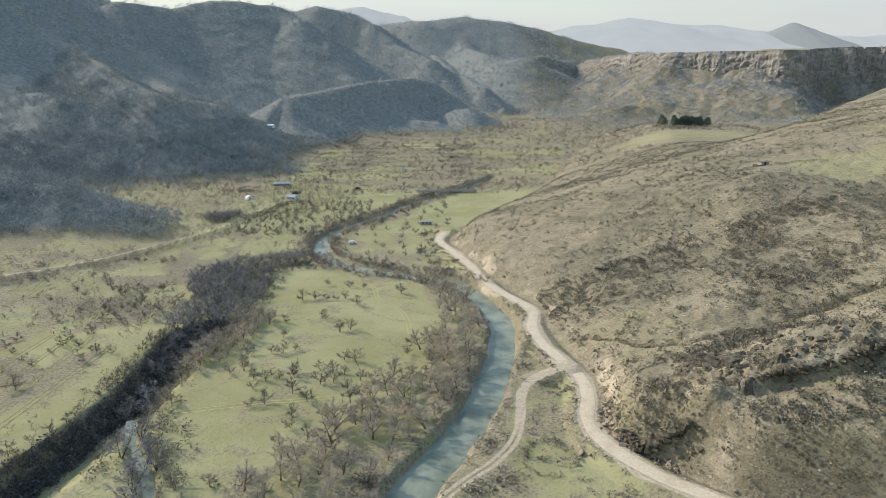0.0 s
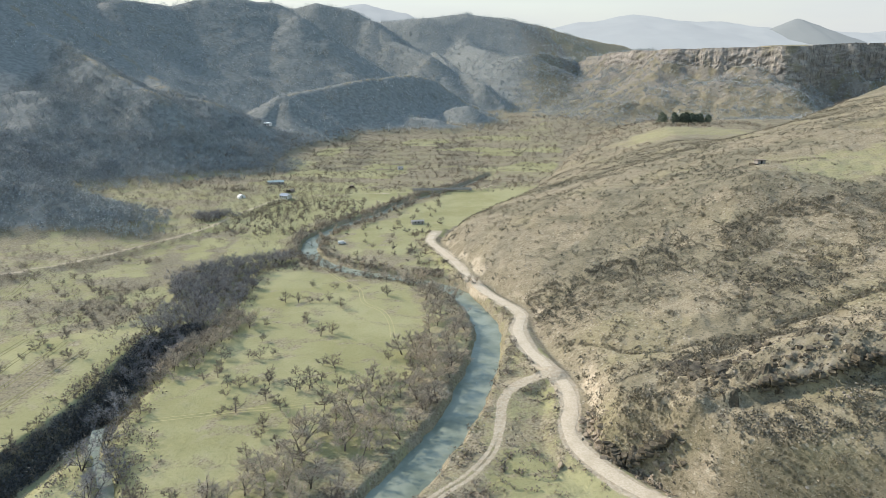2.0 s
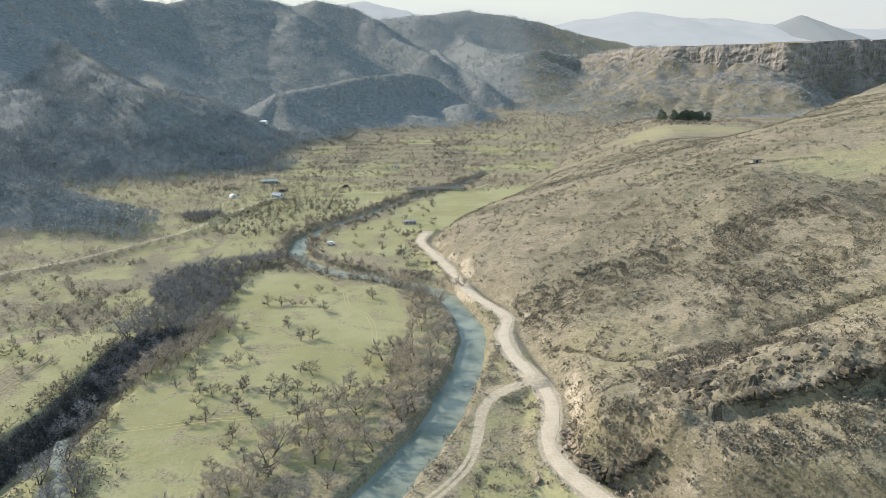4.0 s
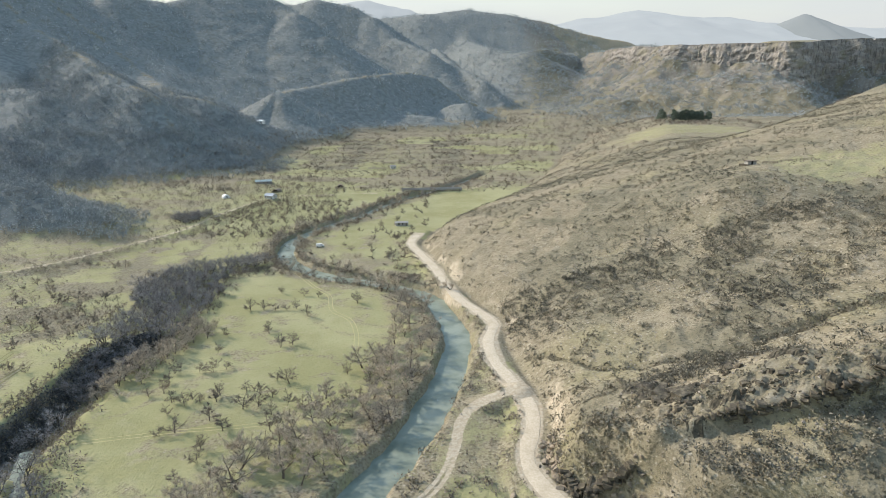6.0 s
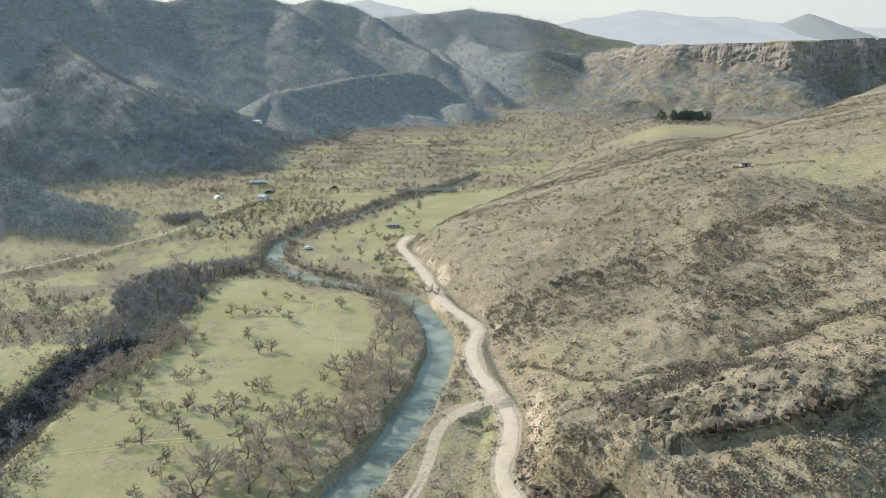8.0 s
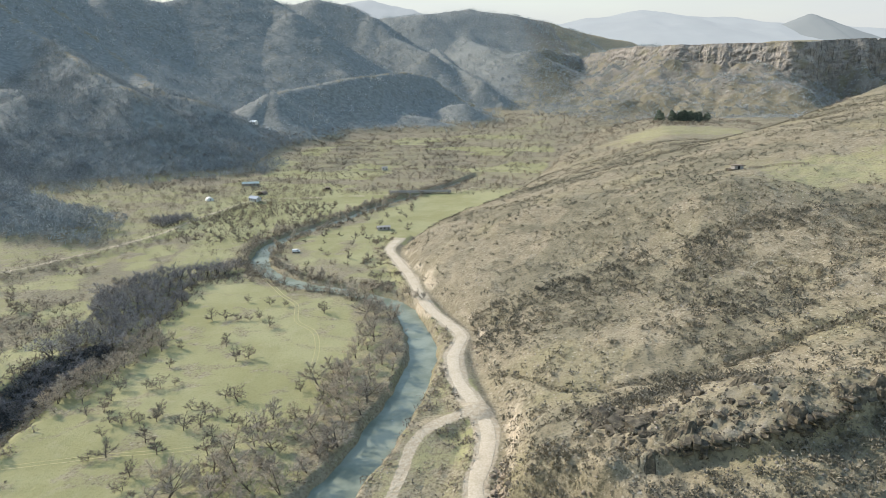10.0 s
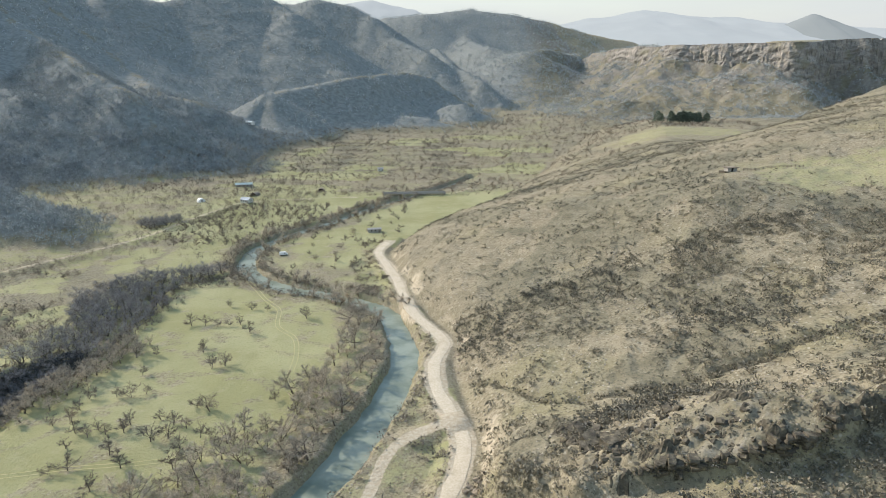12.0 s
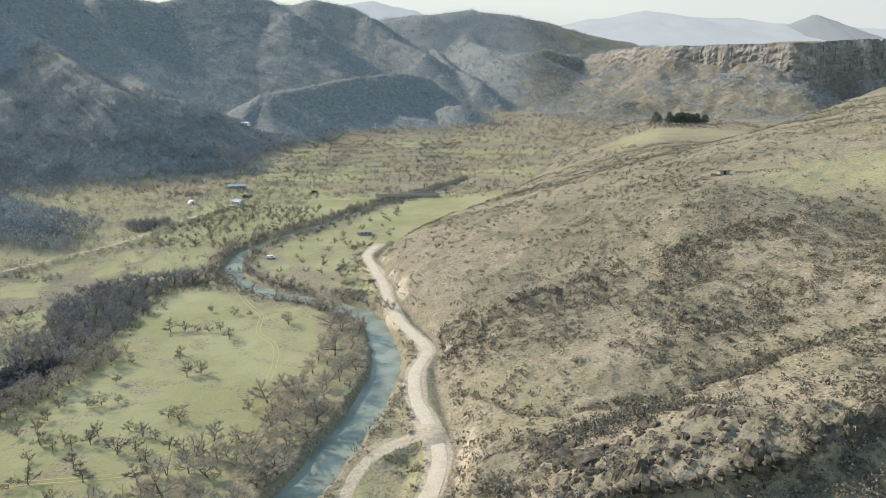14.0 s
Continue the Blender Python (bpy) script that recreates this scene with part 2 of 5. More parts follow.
def right_hill(x, y):
    d = x - np.interp(y, FOOT_Y, FOOT_X)
    d = d + 5 * fbm(x, y, 45, 2)
    up = np.maximum(d, 0)
    z = 7.5 * (1 - np.exp(-up / 9)) + 0.285 * up - 0.05 * np.maximum(up - 120, 0)
    # the dome below the knoll, with a flatter meadow behind it
    z = z + 11 * np.exp(-((x - 165) / 46) ** 2 - ((y - 288) / 40) ** 2) - 3 * np.exp(-((x - 205) / 32) ** 2 - ((y - 262) / 34) ** 2)
    z = z + 5 * np.exp(-((x - 100) / 30) ** 2 - ((y - 345) / 30) ** 2)
    # the outcrop above the road: a rocky brow with a hollow behind and a ledge in front
    brow = crest(x, y, [(62, 158, 6), (74, 153, 14), (86, 149, 23), (102, 142, 30), (116, 138, 38), (150, 134, 47), (230, 120, 72)], 0.5, 4)
    z = smax(z, brow * step(-2, 9, d) - 20 * step(2, -4, d), 2.0)
    z = z - 1.0 * np.exp(-((x - 112) / 26) ** 2 - ((y - 184) / 15) ** 2)
    low = step(0, 2.2, np.interp(x, [62, 75, 87, 97, 107, 113, 119, 125, 131, 160], [139, 138, 137, 134.5, 131.5, 131, 132.5, 134.5, 135.5, 128]) - y + 1.6 * fbm(x, y, 9, 2)) * step(64, 90, x) * step(300, 160, x) * step(40, 100, y)
    z = z - 4.0 * low
    bank = np.interp(x, [60, 67.6, 77, 85, 95, 105, 115, 142, 167], [215, 208.4, 190.5, 183.2, 181.2, 181, 178.6, 183.8, 186.1])
    z = z - 1.3 * step(3.5, 0.2, np.abs(y - bank + 1.5)) * step(60, 70, x) * step(180, 160, x) * step(0.9, 0.0, y - bank)
    z = np.minimum(z, 52 + 0.14 * up)
    ledge = np.interp(x, [62, 75, 87, 97, 107, 113, 119, 125, 131, 160], [139, 138, 137, 134.5, 131.5, 131, 132.5, 134.5, 135.5, 128])
    crag = np.exp(-((y - ledge - 5) / 8) ** 2) * step(60, 68, x) * step(165, 130, x)
    z = z + crag * (1.5 * (ridged(x, y, 5.0, 2) - 0.2) + 0.8 * fbm(x, y, 2.6, 2))
    fade = step(470, 620, y - 0.9 * np.maximum(x - 290, 0))
    z = z * (1 - fade) + fade * np.minimum(z, 44 + 0.02 * (x - 280))
    return np.where(d > 0, z, 0.0) * step(1250, 950, y), d


def mesa(x, y):
    edge = [(380, 3300, 130), (470, 2300, 150), (497, 1868, 186), (509, 1600, 184), (546, 1367, 176), (600, 1312, 175), (641, 1268, 174), (685, 1222, 172), (704, 1200, 171), (720, 1192, 171), (734, 1203, 172),
            (750, 1224, 174), (790, 1258, 179), (850, 1264, 182), (911, 1255, 184), (1150, 1170, 193), (1500, 1000, 209), (2300, 700, 235)]
    d, along, side = near_line(x, y, edge, 1e5)
    out = np.where(side > 0, d, -d)          # plus: on the plateau
    out = out + 20 * fbm(x, y, 120, 4) + 5 * fbm(x, y, 18, 3)
    # buttresses that stand out from the face
    out = out + 20 * np.exp(-((x - 850) / 24) ** 2 - ((y - 1215) / 50) ** 2)
    run = np.concatenate([[0], np.cumsum(np.hypot(*np.diff(np.array(edge)[:, :2], axis=0).T))])
    top = np.interp(along, run, [p[2] for p in edge])
    top = top + np.clip(out, 0, 900) * 0.035 + 3 * fbm(x, y, 120, 3)
    right = step(650, 740, x)
    cliff = 27 + 38 * right + 22 * fbm(x, y, 130, 3)
    foot = np.maximum(-out - 12, 0)
    bench = 6 * step(14, 22, foot)
    talus = top - cliff - bench - (0.62 + 0.1 * right) * foot + 0.00075 * np.minimum(foot, 300) ** 2 + 3.5 * fbm(x, y, 22, 3)
    talus = talus + (42 * np.exp(-((x - 850) / 30) ** 2 - ((y - 1190) / 42) ** 2) + 26 * np.exp(-((x - 925) / 22) ** 2 - ((y - 1195) / 36) ** 2)) * (0.8 + 0.6 * fbm(x, y, 30, 3))
    face = 0.55 * step(-14, -9, out) + 0.45 * step(-4, 1, out)
    return np.where(out > 3, top, talus * (1 - face) + top * face), out


HILLS = [
    # crest points, slope, roundness
    # first points of rows one, two and four: unseen, raised to cast shade
    ([(-1682, 1678, 706), (-1122, 1376, 572), (-898, 1264, 437), (-740, 1188, 258), (-684, 1163, 233), (-609, 1122, 221), (-548, 1085, 182), (-490, 1051, 149), (-422, 1006, 114), (-312, 870, 80), (-274, 863, 76), (-246, 872, 58), (-205, 900, 38)], 0.58, 12),
    ([(-1497, 1436, 676), (-1037, 1206, 516), (-807, 1108, 343), (-646, 1033, 210), (-572, 987, 185), (-446, 880, 136), (-351, 796, 100), (-305, 763, 84), (-262, 725, 40)], 0.58, 12),
    ([(-1000, 850, 300), (-640, 810, 110), (-509, 790, 72), (-454, 771, 87), (-416, 758, 83), (-374, 736, 66), (-300, 690, 20)], 0.42, 22),
    ([(-700, 540, 240), (-440, 465, 120), (-330, 441, 58), (-279, 430, 35), (-257, 428, 31), (-229, 420, 26), (-203, 410, 18), (-186, 396, 8)], 0.75, 14),
    ([(-1300, 1500, 420), (-760, 1230, 225), (-659, 1232, 224), (-566, 1260, 254), (-495, 1320, 251), (-430, 1380, 276), (-360, 1400, 273), (-305, 1420, 269), (-247, 1360, 237), (-182, 1300, 186), (-130, 1240, 135), (-105, 1170, 90)], 0.58, 18),
    ([(-400, 1400, 258), (-340, 1340, 192), (-230, 1260, 156), (-122, 1180, 116)], 0.6, 14),
    ([(-700, 1800, 300), (-334, 1750, 300), (-274, 1750, 312), (-184, 1750, 296), (-121, 1700, 264), (-58, 1600, 205), (25, 1500, 165), (60, 1430, 120)], 0.58, 16),
    ([(-330, 985, 30), (-270, 1010, 52), (-235, 1030, 68), (-204, 1050, 84), (-154, 1090, 96), (-99, 1129, 107), (-43, 1220, 116), (-13, 1281, 119), (34, 1290, 109), (102, 1270, 63), (156, 1240, 38)], 0.74, 8),
    ([(40, 1720, 190), (78, 1500, 142), (145, 1387, 103), (179, 1330, 60)], 0.78, 8),
    ([(60, 1160, 56), (93, 1152, 64), (130, 1140, 46)], 0.62, 9),
    ([(-20, 1080, 46), (30, 1060, 42), (90, 1050, 26)], 0.5, 10),
    ([(-230, 990, 70), (-205, 999, 84), (-170, 985, 56)], 0.6, 10),
    ([(-107, 2300, 324), (-7, 2300, 334), (160, 2400, 362), (286, 2400, 348), (430, 2500, 334), (587, 2600, 306), (800, 2700, 280)], 0.5, 90),
    ([(160, 2400, 340), (140, 2057, 232), (230, 1850, 190), (291, 1750, 180)], 0.42, 25),
    ([(587, 2600, 300), (520, 2150, 196), (434, 1900, 182), (347, 1800, 192), (291, 1750, 181), (250, 1660, 130), (262, 1560, 80)], 1.0, 10),
]
FAR = [
    ([(-700, 4250, 560), (-577, 4300, 600), (-428, 4300, 638), (-244, 4300, 603), (-20, 4300, 543), (200, 4350, 480)], 0.45, 120),
    ([(600, 4300, 420), (888, 4300, 472), (1114, 4300, 535), (1416, 4300, 578), (1727, 4300, 536), (1958, 4300, 538), (2234, 4300, 504), (2900, 4200, 470), (3400, 4000, 470)], 0.3, 150),
    ([(2290, 3900, 480), (2345, 4000, 530), (2365, 4000, 524)], 0.45, 30),
]


def left_land(x, y):
    """All the hills that are not on the near right side."""
    z = np.full(np.shape(x), -50.0)
    for line, slope, rnd in HILLS:
        z = smax(z, crest(x, y, line, slope, rnd, 0.3), 5)
    lift = np.clip(z / 40, 0, 1)
    z = z + lift * (2.5 * (ridged(x + 0.4 * y, y, 210, 2) - 0.3) + 2.0 * (ridged(x - 0.5 * y, y, 75, 2) - 0.3) + 1.6 * fbm(x, y, 40, 3))
    return z


def floor_z(x, y):
    z = 0.07 * np.maximum(y - 720, 0) + 0.018 * np.maximum(np.abs(x + 40) - 80, 0) * step(120, 260, y)
    z = np.where(y > 2500, np.minimum(z, 150), z)
    # broken banks and old terraces
    terr = step(640, 720, y) * step(1000, 880, y) * step(-230, -160, x) * step(140, 60, x)
    q = z + 0.018 * (x + 40) * -1 + 6
    z = z + terr * 0.8 * (np.floor(q / 2.2) * 2.2 + 2.2 * step(0.75, 1, q / 2.2 - np.floor(q / 2.2)) - q)
    return z + 0.9 * fbm(x, y, 60, 3) + 0.22 * fbm(x, y, 9, 3)


def raw_height(x, y):
    z = floor_z(x, y)
    hill, d = right_hill(x, y)
    z = np.where(d > 0, smax(z, hill + (1.5 * fbm(x, y, 26, 4) + 0.75 * fbm(x, y, 6.5, 3) + 0.5 * np.maximum(ridged(x, y, 17, 2) - 0.2, 0)) * step(0, 14, hill), 1.0), z)
    z = smax(z, left_land(x, y), 5)
    m, out = mesa(x, y)
    z = np.where(out > -420, smax(z, m, 6), z)
    return z


ROAD_Z = None


def road_profile(line, lift):
    z = raw_height(line[:, 0], line[:, 1]) + lift
    k = np.ones(15) / 15
    return np.convolve(np.pad(z, 7, mode="edge"), k, "valid")


ROAD_Z = np.clip(road_profile(ROAD, 0.0), 2.2, 60.0)
ROAD_Z = np.where(ROAD[:, 1] < 110, ROAD_Z, np.minimum(ROAD_Z, 3.4))
TRACK_Z = np.interp(np.arange(len(TRACK)), [0, 6, 14, len(TRACK)], [3.2, 1.6, 0.6, 0.3])
LANE_Z = road_profile(LANE, 1.0)


def blend_way(x, y, z, line, line_z, half, soft):
    d, along, _ = near_line(x, y, line)
    run = np.concatenate([[0], np.cumsum(np.hypot(*np.diff(line[:, :2], axis=0).T))])
    zi = np.interp(along, run, line_z)
    w = step(half + soft, half, d)
    return z * (1 - w) + zi * w


def carve(x, y, z, line, half, depth, bank):
    d, _, _ = near_line(x, y, line)
    d = d + 1.3 * fbm(x, y, 11, 2) + 0.6 * fbm(x, y, 4, 2)
    w = step(half + bank, half - 0.5, d)
    return z * (1 - w) + np.minimum(z, depth) * w


def fine_height(x, y):
    z = raw_height(x, y)
    near = (y < 700) & (x > -420) & (x < 330)
    if np.any(near):
        xn, yn, zn = x[near], y[near], z[near]
        zn = blend_way(xn, yn, zn, LANE, LANE_Z, 2.6, 5)
        zn = blend_way(xn, yn, zn, ROAD, ROAD_Z, 3.0, 5.0)
        zn = blend_way(xn, yn, zn, TRACK, TRACK_Z, 2.0, 4)
        w = 4.7 - 0.4 * step(190, 235, yn) + 0.6 * step(140, 120, yn)
        e = off_line(xn, yn, SCARP) + 1.6 * fbm(xn, yn, 9, 2)
        low = step(240, 222, yn) * step(50, 90, yn)
        zn = zn + low * 3.0 * step(-70, -2, e) * step(3, -0.5, e)
        zn = zn - low * 4.2 * step(-0.5, 6.5, e) * step(19, 10, e)
        zn = carve(xn, yn, zn, RIVER, w, WATER - 1.0, 2.4)
        zn = carve(xn, yn, zn, BROOK, 0.5 + 0.5 * step(172, 160, yn), WATER - 0.4, 2.6)
        z = z.copy()
        z[near] = zn
    return z


def ground_z(x, y):
    """The ground's height at a place or at arrays of places."""
    xa, ya = np.atleast_1d(np.asarray(x, float)), np.atleast_1d(np.asarray(y, float))
    z = fine_height(xa, ya)
    return z if np.ndim(x) else float(z[0])


def off_line(x, y, line):
    d, _, side = near_line(x, y, line, 700.0)
    return np.where(side > 0, -d, d)        # plus: to the right, walking away

# ------------------------------------------------------------------ the ground
def sheet(name, verts, faces, material, smooth=True):
    me = bpy.data.meshes.new(name)
    me.from_pydata([tuple(v) for v in verts], [], [tuple(f) for f in faces])
    me.materials.append(material)
    if smooth:
        me.polygons.foreach_set("use_smooth", [True] * len(me.polygons))
    me.update()
    return me


def grid_faces(rows, cols, closed=False):
    a = np.arange(rows * cols).reshape(rows, cols)
    b = np.roll(a, -1, 1) if closed else a[:, 1:]
    a2 = a if closed else a[:, :-1]
    return np.stack([a2[:-1], b[:-1], b[1:], a2[1:]], -1).reshape(-1, 4)


HUB = (30.0, 10.0)
fan = np.concatenate([np.linspace(-44, 44, 500), np.linspace(49, 311, 44)])
reach_ = 70 * np.exp(np.linspace(0, math.log(4900 / 70), 4000))
# rings lie closer where the cliff and the near hill stand
share_ = np.cumsum(1 + 2.2 * np.exp(-((reach_ - 1390) / 170) ** 2) + 0.7 * np.exp(-((reach_ - 160) / 60) ** 2) - 0.6 * (reach_ > 2600))
rings = np.concatenate([[0.01, 20, 40, 58], np.interp(np.linspace(share_[0], share_[-1], 560), share_, reach_)])
aa, rr = np.meshgrid(np.radians(90 - fan), rings)
gx, gy = HUB[0] + rr * np.cos(aa), HUB[1] + rr * np.sin(aa)
gz = np.minimum(fine_height(gx.ravel(), gy.ravel()).reshape(gx.shape), 700)
gz = np.where(gy < 40, np.minimum(gz, 45), gz)
ground = new("ground", sheet("ground", np.stack([gx, gy, gz], -1).reshape(-1, 3), grid_faces(*gx.shape, closed=True), GROUND))
tagged(ground, "valley floor and hillsides of green pasture, dry grass and rock", "ground", kind="structure")


def cover(x, y, z):
    """Shares of dry grass, heath, woodland litter, rock and bare soil."""
    hill, d = right_hill(x, y)
    _, out = mesa(x, y)
    n1, n2 = fbm(x, y, 70, 3), fbm(x, y, 25, 3)
    high = left_land(x, y)
    dry = step(-7, -1, d + 6 * n2) * step(1500, 1100, y)
    dry = dry * (1 - 0.9 * np.exp(-((x - 75) / 60) ** 2 - ((y - 1790) / 70) ** 2))
    meadow = np.exp(-((x - 228) / 44) ** 2 - ((y - 300) / 31) ** 2) + np.exp(-((x - 318) / 80) ** 2 - ((y - 740) / 90) ** 2)
    dry = np.maximum(dry, step(-0.2, 0.2, n1 + 0.25) * step(520, 760, y) * 0.9)
    dry = np.maximum(dry, 0.42 * step(-110, -150, x) * step(150, 260, y) + 0.3 * (x < -60) * step(-0.2, 0.3, n2))
    verge = step(5, 9, off_line(x, y, RIVER)) * step(1, -2, d) * (x < 70) * (y < 400) * step(40, 60, y)
    dry = np.maximum(dry, verge * (0.12 + 0.55 * step(-0.3, 0.3, n2)))
    # duller cover on the left pasture, partly to stand for shade
    dry = np.maximum(dry, 0.75 * step(-92, -104, x + 10 * n2) * step(-0.35, 0.15, n2 + 0.5 * n1) * step(440, 400, y))
    streak = ridged(0.55 * x + 0.2 * y, y - 0.15 * x, 17, 2)
    dry = np.maximum(dry, 0.5 * step(0.3, 0.55, streak + 0.3 * n2) * step(-90, -75, x) * (y < 330))
    # no green below the scarp: the ground there carries the bank's shade
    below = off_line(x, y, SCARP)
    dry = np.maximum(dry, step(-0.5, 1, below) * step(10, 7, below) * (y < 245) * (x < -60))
    dr, _, _ = near_line(x, y, RIVER)
    dry = np.maximum(dry, 0.7 * step(24, 10, dr + 16 * n2) * step(700, 500, y))
    row_, col_ = np.floor((y + 0.18 * x + 12 * n1) / 36), np.floor((x - 0.25 * y + 14 * n2) / 62)
    plot = np.modf(np.abs(np.sin(12.9898 * row_ + 78.233 * col_) * 43758.5))[0]
    tilled = step(560, 620, y) * step(1120, 1000, y) * step(1, -8, d) * step(-260, -200, x)
    dry = dry * (1 - tilled) + tilled * np.where(plot < 0.4, 0.25, np.where(plot < 0.75, 0.65, 0.95))
    lush = step(0.3, 0.6, meadow + 0.35 * n2)
    dry = dry * (1 - 0.5 * lush)
    heath = (1 - lush) * dry * step(6, 20, hill) * step(-0.12, 0.2, n1 + 0.6 * n2 + 0.25 * np.exp(-((x - 150) / 60) ** 2 - ((y - 285) / 30) ** 2))
    wood = np.clip(step(2, 12, high - 0.07 * np.maximum(y - 720, 0)) * step(260, 60, x - 0.2 * (y - 1000)) * step(3300, 2700, y), 0, 1)
    wood = wood * (0.72 + 0.28 * step(-0.35, 0.1, n1 + n2 + 0.3 * step(1200, 900, y)))
    dry = np.maximum(dry, step(0, 8, high))
    # wood colour thins on the crests: paler ground stands for sunlit rims
    bare = np.minimum(near_line(x, y, [p[:2] for p in HILLS[0][0]], 60)[0], np.minimum(near_line(x, y, [p[:2] for p in HILLS[1][0]], 60)[0], near_line(x, y, [p[:2] for p in HILLS[7][0]], 60)[0]))
    wood = wood * (0.45 + 0.55 * step(1, 9, bare + 14 * n2))
    q = floor_z(x, y) + 6
    riser = step(0.6, 0.75, (q / 2.2) % 1.0) * step(640, 720, y) * step(1000, 900, y) * step(-230, -160, x) * step(140, 60, x)
    heath = np.maximum(heath, 0.9 * riser)
    # dark heath tone below the scarp stands for the shade on the bank
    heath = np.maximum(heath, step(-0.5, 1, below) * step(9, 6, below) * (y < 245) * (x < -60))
    heath = np.maximum(heath, 0.2 * verge * step(-0.2, 0.3, n2 + 0.3 * n1))
    # heath tone darkens the left pasture, partly in place of shade
    heath = np.maximum(heath, 0.5 * step(-90, -106, x + 10 * n2) * step(-0.3, 0.2, n1 + n2) * step(440, 400, y))
    heath = np.maximum(heath, 0.75 * step(82, 92, x) * step(135, 122, x) * step(150, 146, y + 0.1 * x - 10) * step(130, 133, y))
    rock = step(14, 2, np.abs(out + 3)) + 0.8 * step(-260, -60, out) * step(10, -5, out) * step(-0.35, 0.1, n2)
    brow = step(10, 3, np.abs(y - (143 - 0.3 * (x - 90)))) * step(62, 72, x) * step(150, 120, x) * step(-0.2, 0.15, n2)
    face = step(3.6, 1.2, near_line(x, y, smooth_line([(84, 137), (90, 135.5), (97, 133), (103, 131), (108, 130), (113, 129.8), (119, 131), (125, 133), (131, 134), (142, 131)], 2))[0])
    rock = np.clip(rock + 0.35 * brow + 0.15 * face, 0, 1)
    heath = np.maximum(heath, 0.9 * step(-330, -150, out) * (out < -5))
    droad, _, _ = near_line(x, y, ROAD)
    dtrk, _, _ = near_line(x, y, TRACK)
    worn = step(150, 166, y + 8 * n2)
    soil = np.maximum(step(4.0, 2.7, droad + 1.5 * n2) * (y < 400), np.maximum(worn * step(2.1, 1.2, dtrk + n2), 0.85 * step(0.75, 0.3, np.abs(dtrk - 0.85))))
    cut = step(13, 5, droad) * step(1, 4, d) * step(-0.1, 0.25, n2 + 0.05)
    dl, _, _ = near_line(x, y, LANE)
    soil = np.maximum(np.maximum(soil, 0.8 * cut), 0.6 * step(2.4, 1.2, dl))
    return dict(dry=dry, heath=heath, wood=wood, rock=rock, soil=soil)


for key, value in cover(gx.ravel(), gy.ravel(), gz.ravel()).items():
    layer = ground.data.attributes.new(key, "FLOAT", "POINT")
    layer.data.foreach_set("value", np.asarray(value, np.float32).ravel())


def ribbon(name, line, zs, halves, material, across=5, crown=0.0):
    """A strip along a line, with its height and half width at each point."""
    d = np.gradient(line[:, :2], axis=0)
    d /= np.hypot(*d.T)[:, None]
    side = np.stack([d[:, 1], -d[:, 0]], -1)
    u = np.linspace(-1, 1, across)
    pts = line[:, None, :2] + side[:, None] * (u[None, :, None] * np.asarray(halves)[:, None, None])
    z = np.asarray(zs)[:, None] + crown * (1 - u[None] ** 2)
    verts = np.concatenate([pts, z[..., None]], -1).reshape(-1, 3)
    return new(name, sheet(name, verts, grid_faces(len(line), across), material))


def water_material():
    s = Shader("river_water", 0.28, 0.22)
    n = s.noise(2.2, 4, 0.6, (1, 0.5, 1))
    col = s.mix(s.band(s.noise(9, 3), 0.35, 0.65), (0.145, 0.17, 0.125), (0.24, 0.265, 0.205))
    foam = s.band(s.noise(1.1, 5, 0.7), 0.66, 0.74)
    col = s.mix(s.math("MULTIPLY", foam, s.band(s.noise(14, 2), 0.5, 0.65)), col, (0.6, 0.65, 0.65))
    s.colour(col).bump(n, 0.25, 0.25)
    return s.mat


WATER_MAT = water_material()
river_half = 8.0 - 1.0 * step(270, 300, RIVER[:, 1])
wet = RIVER[:, 1] < 655
river = ribbon("river", RIVER[wet], np.full(wet.sum(), WATER), river_half[wet], WATER_MAT, 7)
tagged(river, "shallow blue-green river with pale ripples between pastures", "river", kind="structure")
open_run = BROOK[:, 1] < 171
brook = ribbon("brook", BROOK[open_run], np.full(open_run.sum(), WATER + 0.1), np.full(open_run.sum(), 1.6), WATER_MAT, 5)
tagged(brook, "narrow side stream between banks with bare trees", "stream", kind="structure")


def road_material():
    s = Shader("gravel_road", 0.95, 0.1)
    fine = s.noise(0.5, 5)
    col = s.mix(s.band(fine, 0.3, 0.7), (0.46, 0.39, 0.285), (0.58, 0.505, 0.385))
    col = s.mix(s.math("MULTIPLY", s.band(s.noise(5, 4), 0.45, 0.75), 0.5), col, (0.36, 0.295, 0.20))
    s.colour(col).bump(fine, 0.3, 0.05)
    return s.mat


ROAD_MAT = road_material()


used = ROAD[:, 1] < 396
road = ribbon("road", ROAD[used], ROAD_Z[used] + 0.06, 2.0 + 0.6 * fbm(ROAD[used, 0], ROAD[used, 1], 9, 3), ROAD_MAT, 9, 0.08)
tagged(road, "pale dusty gravel road winding along the hill foot", "road", kind="structure")


def paint_soil(name, a, b):
    s = Shader(name, 0.95, 0.1)
    s.colour(s.mix(s.band(s.noise(1.2, 4), 0.35, 0.65), a, b)).bump(s.noise(0.4, 4), 0.6, 0.1)
    return s.mat


# wheel ruts pressed into the pasture, two strips to a track
RUT_MAT = paint_soil("rut_dry_grass", (0.40, 0.36, 0.20), (0.34, 0.32, 0.15))
FURROW_MAT = paint_soil("furrow_turf", (0.16, 0.155, 0.07), (0.21, 0.20, 0.095))
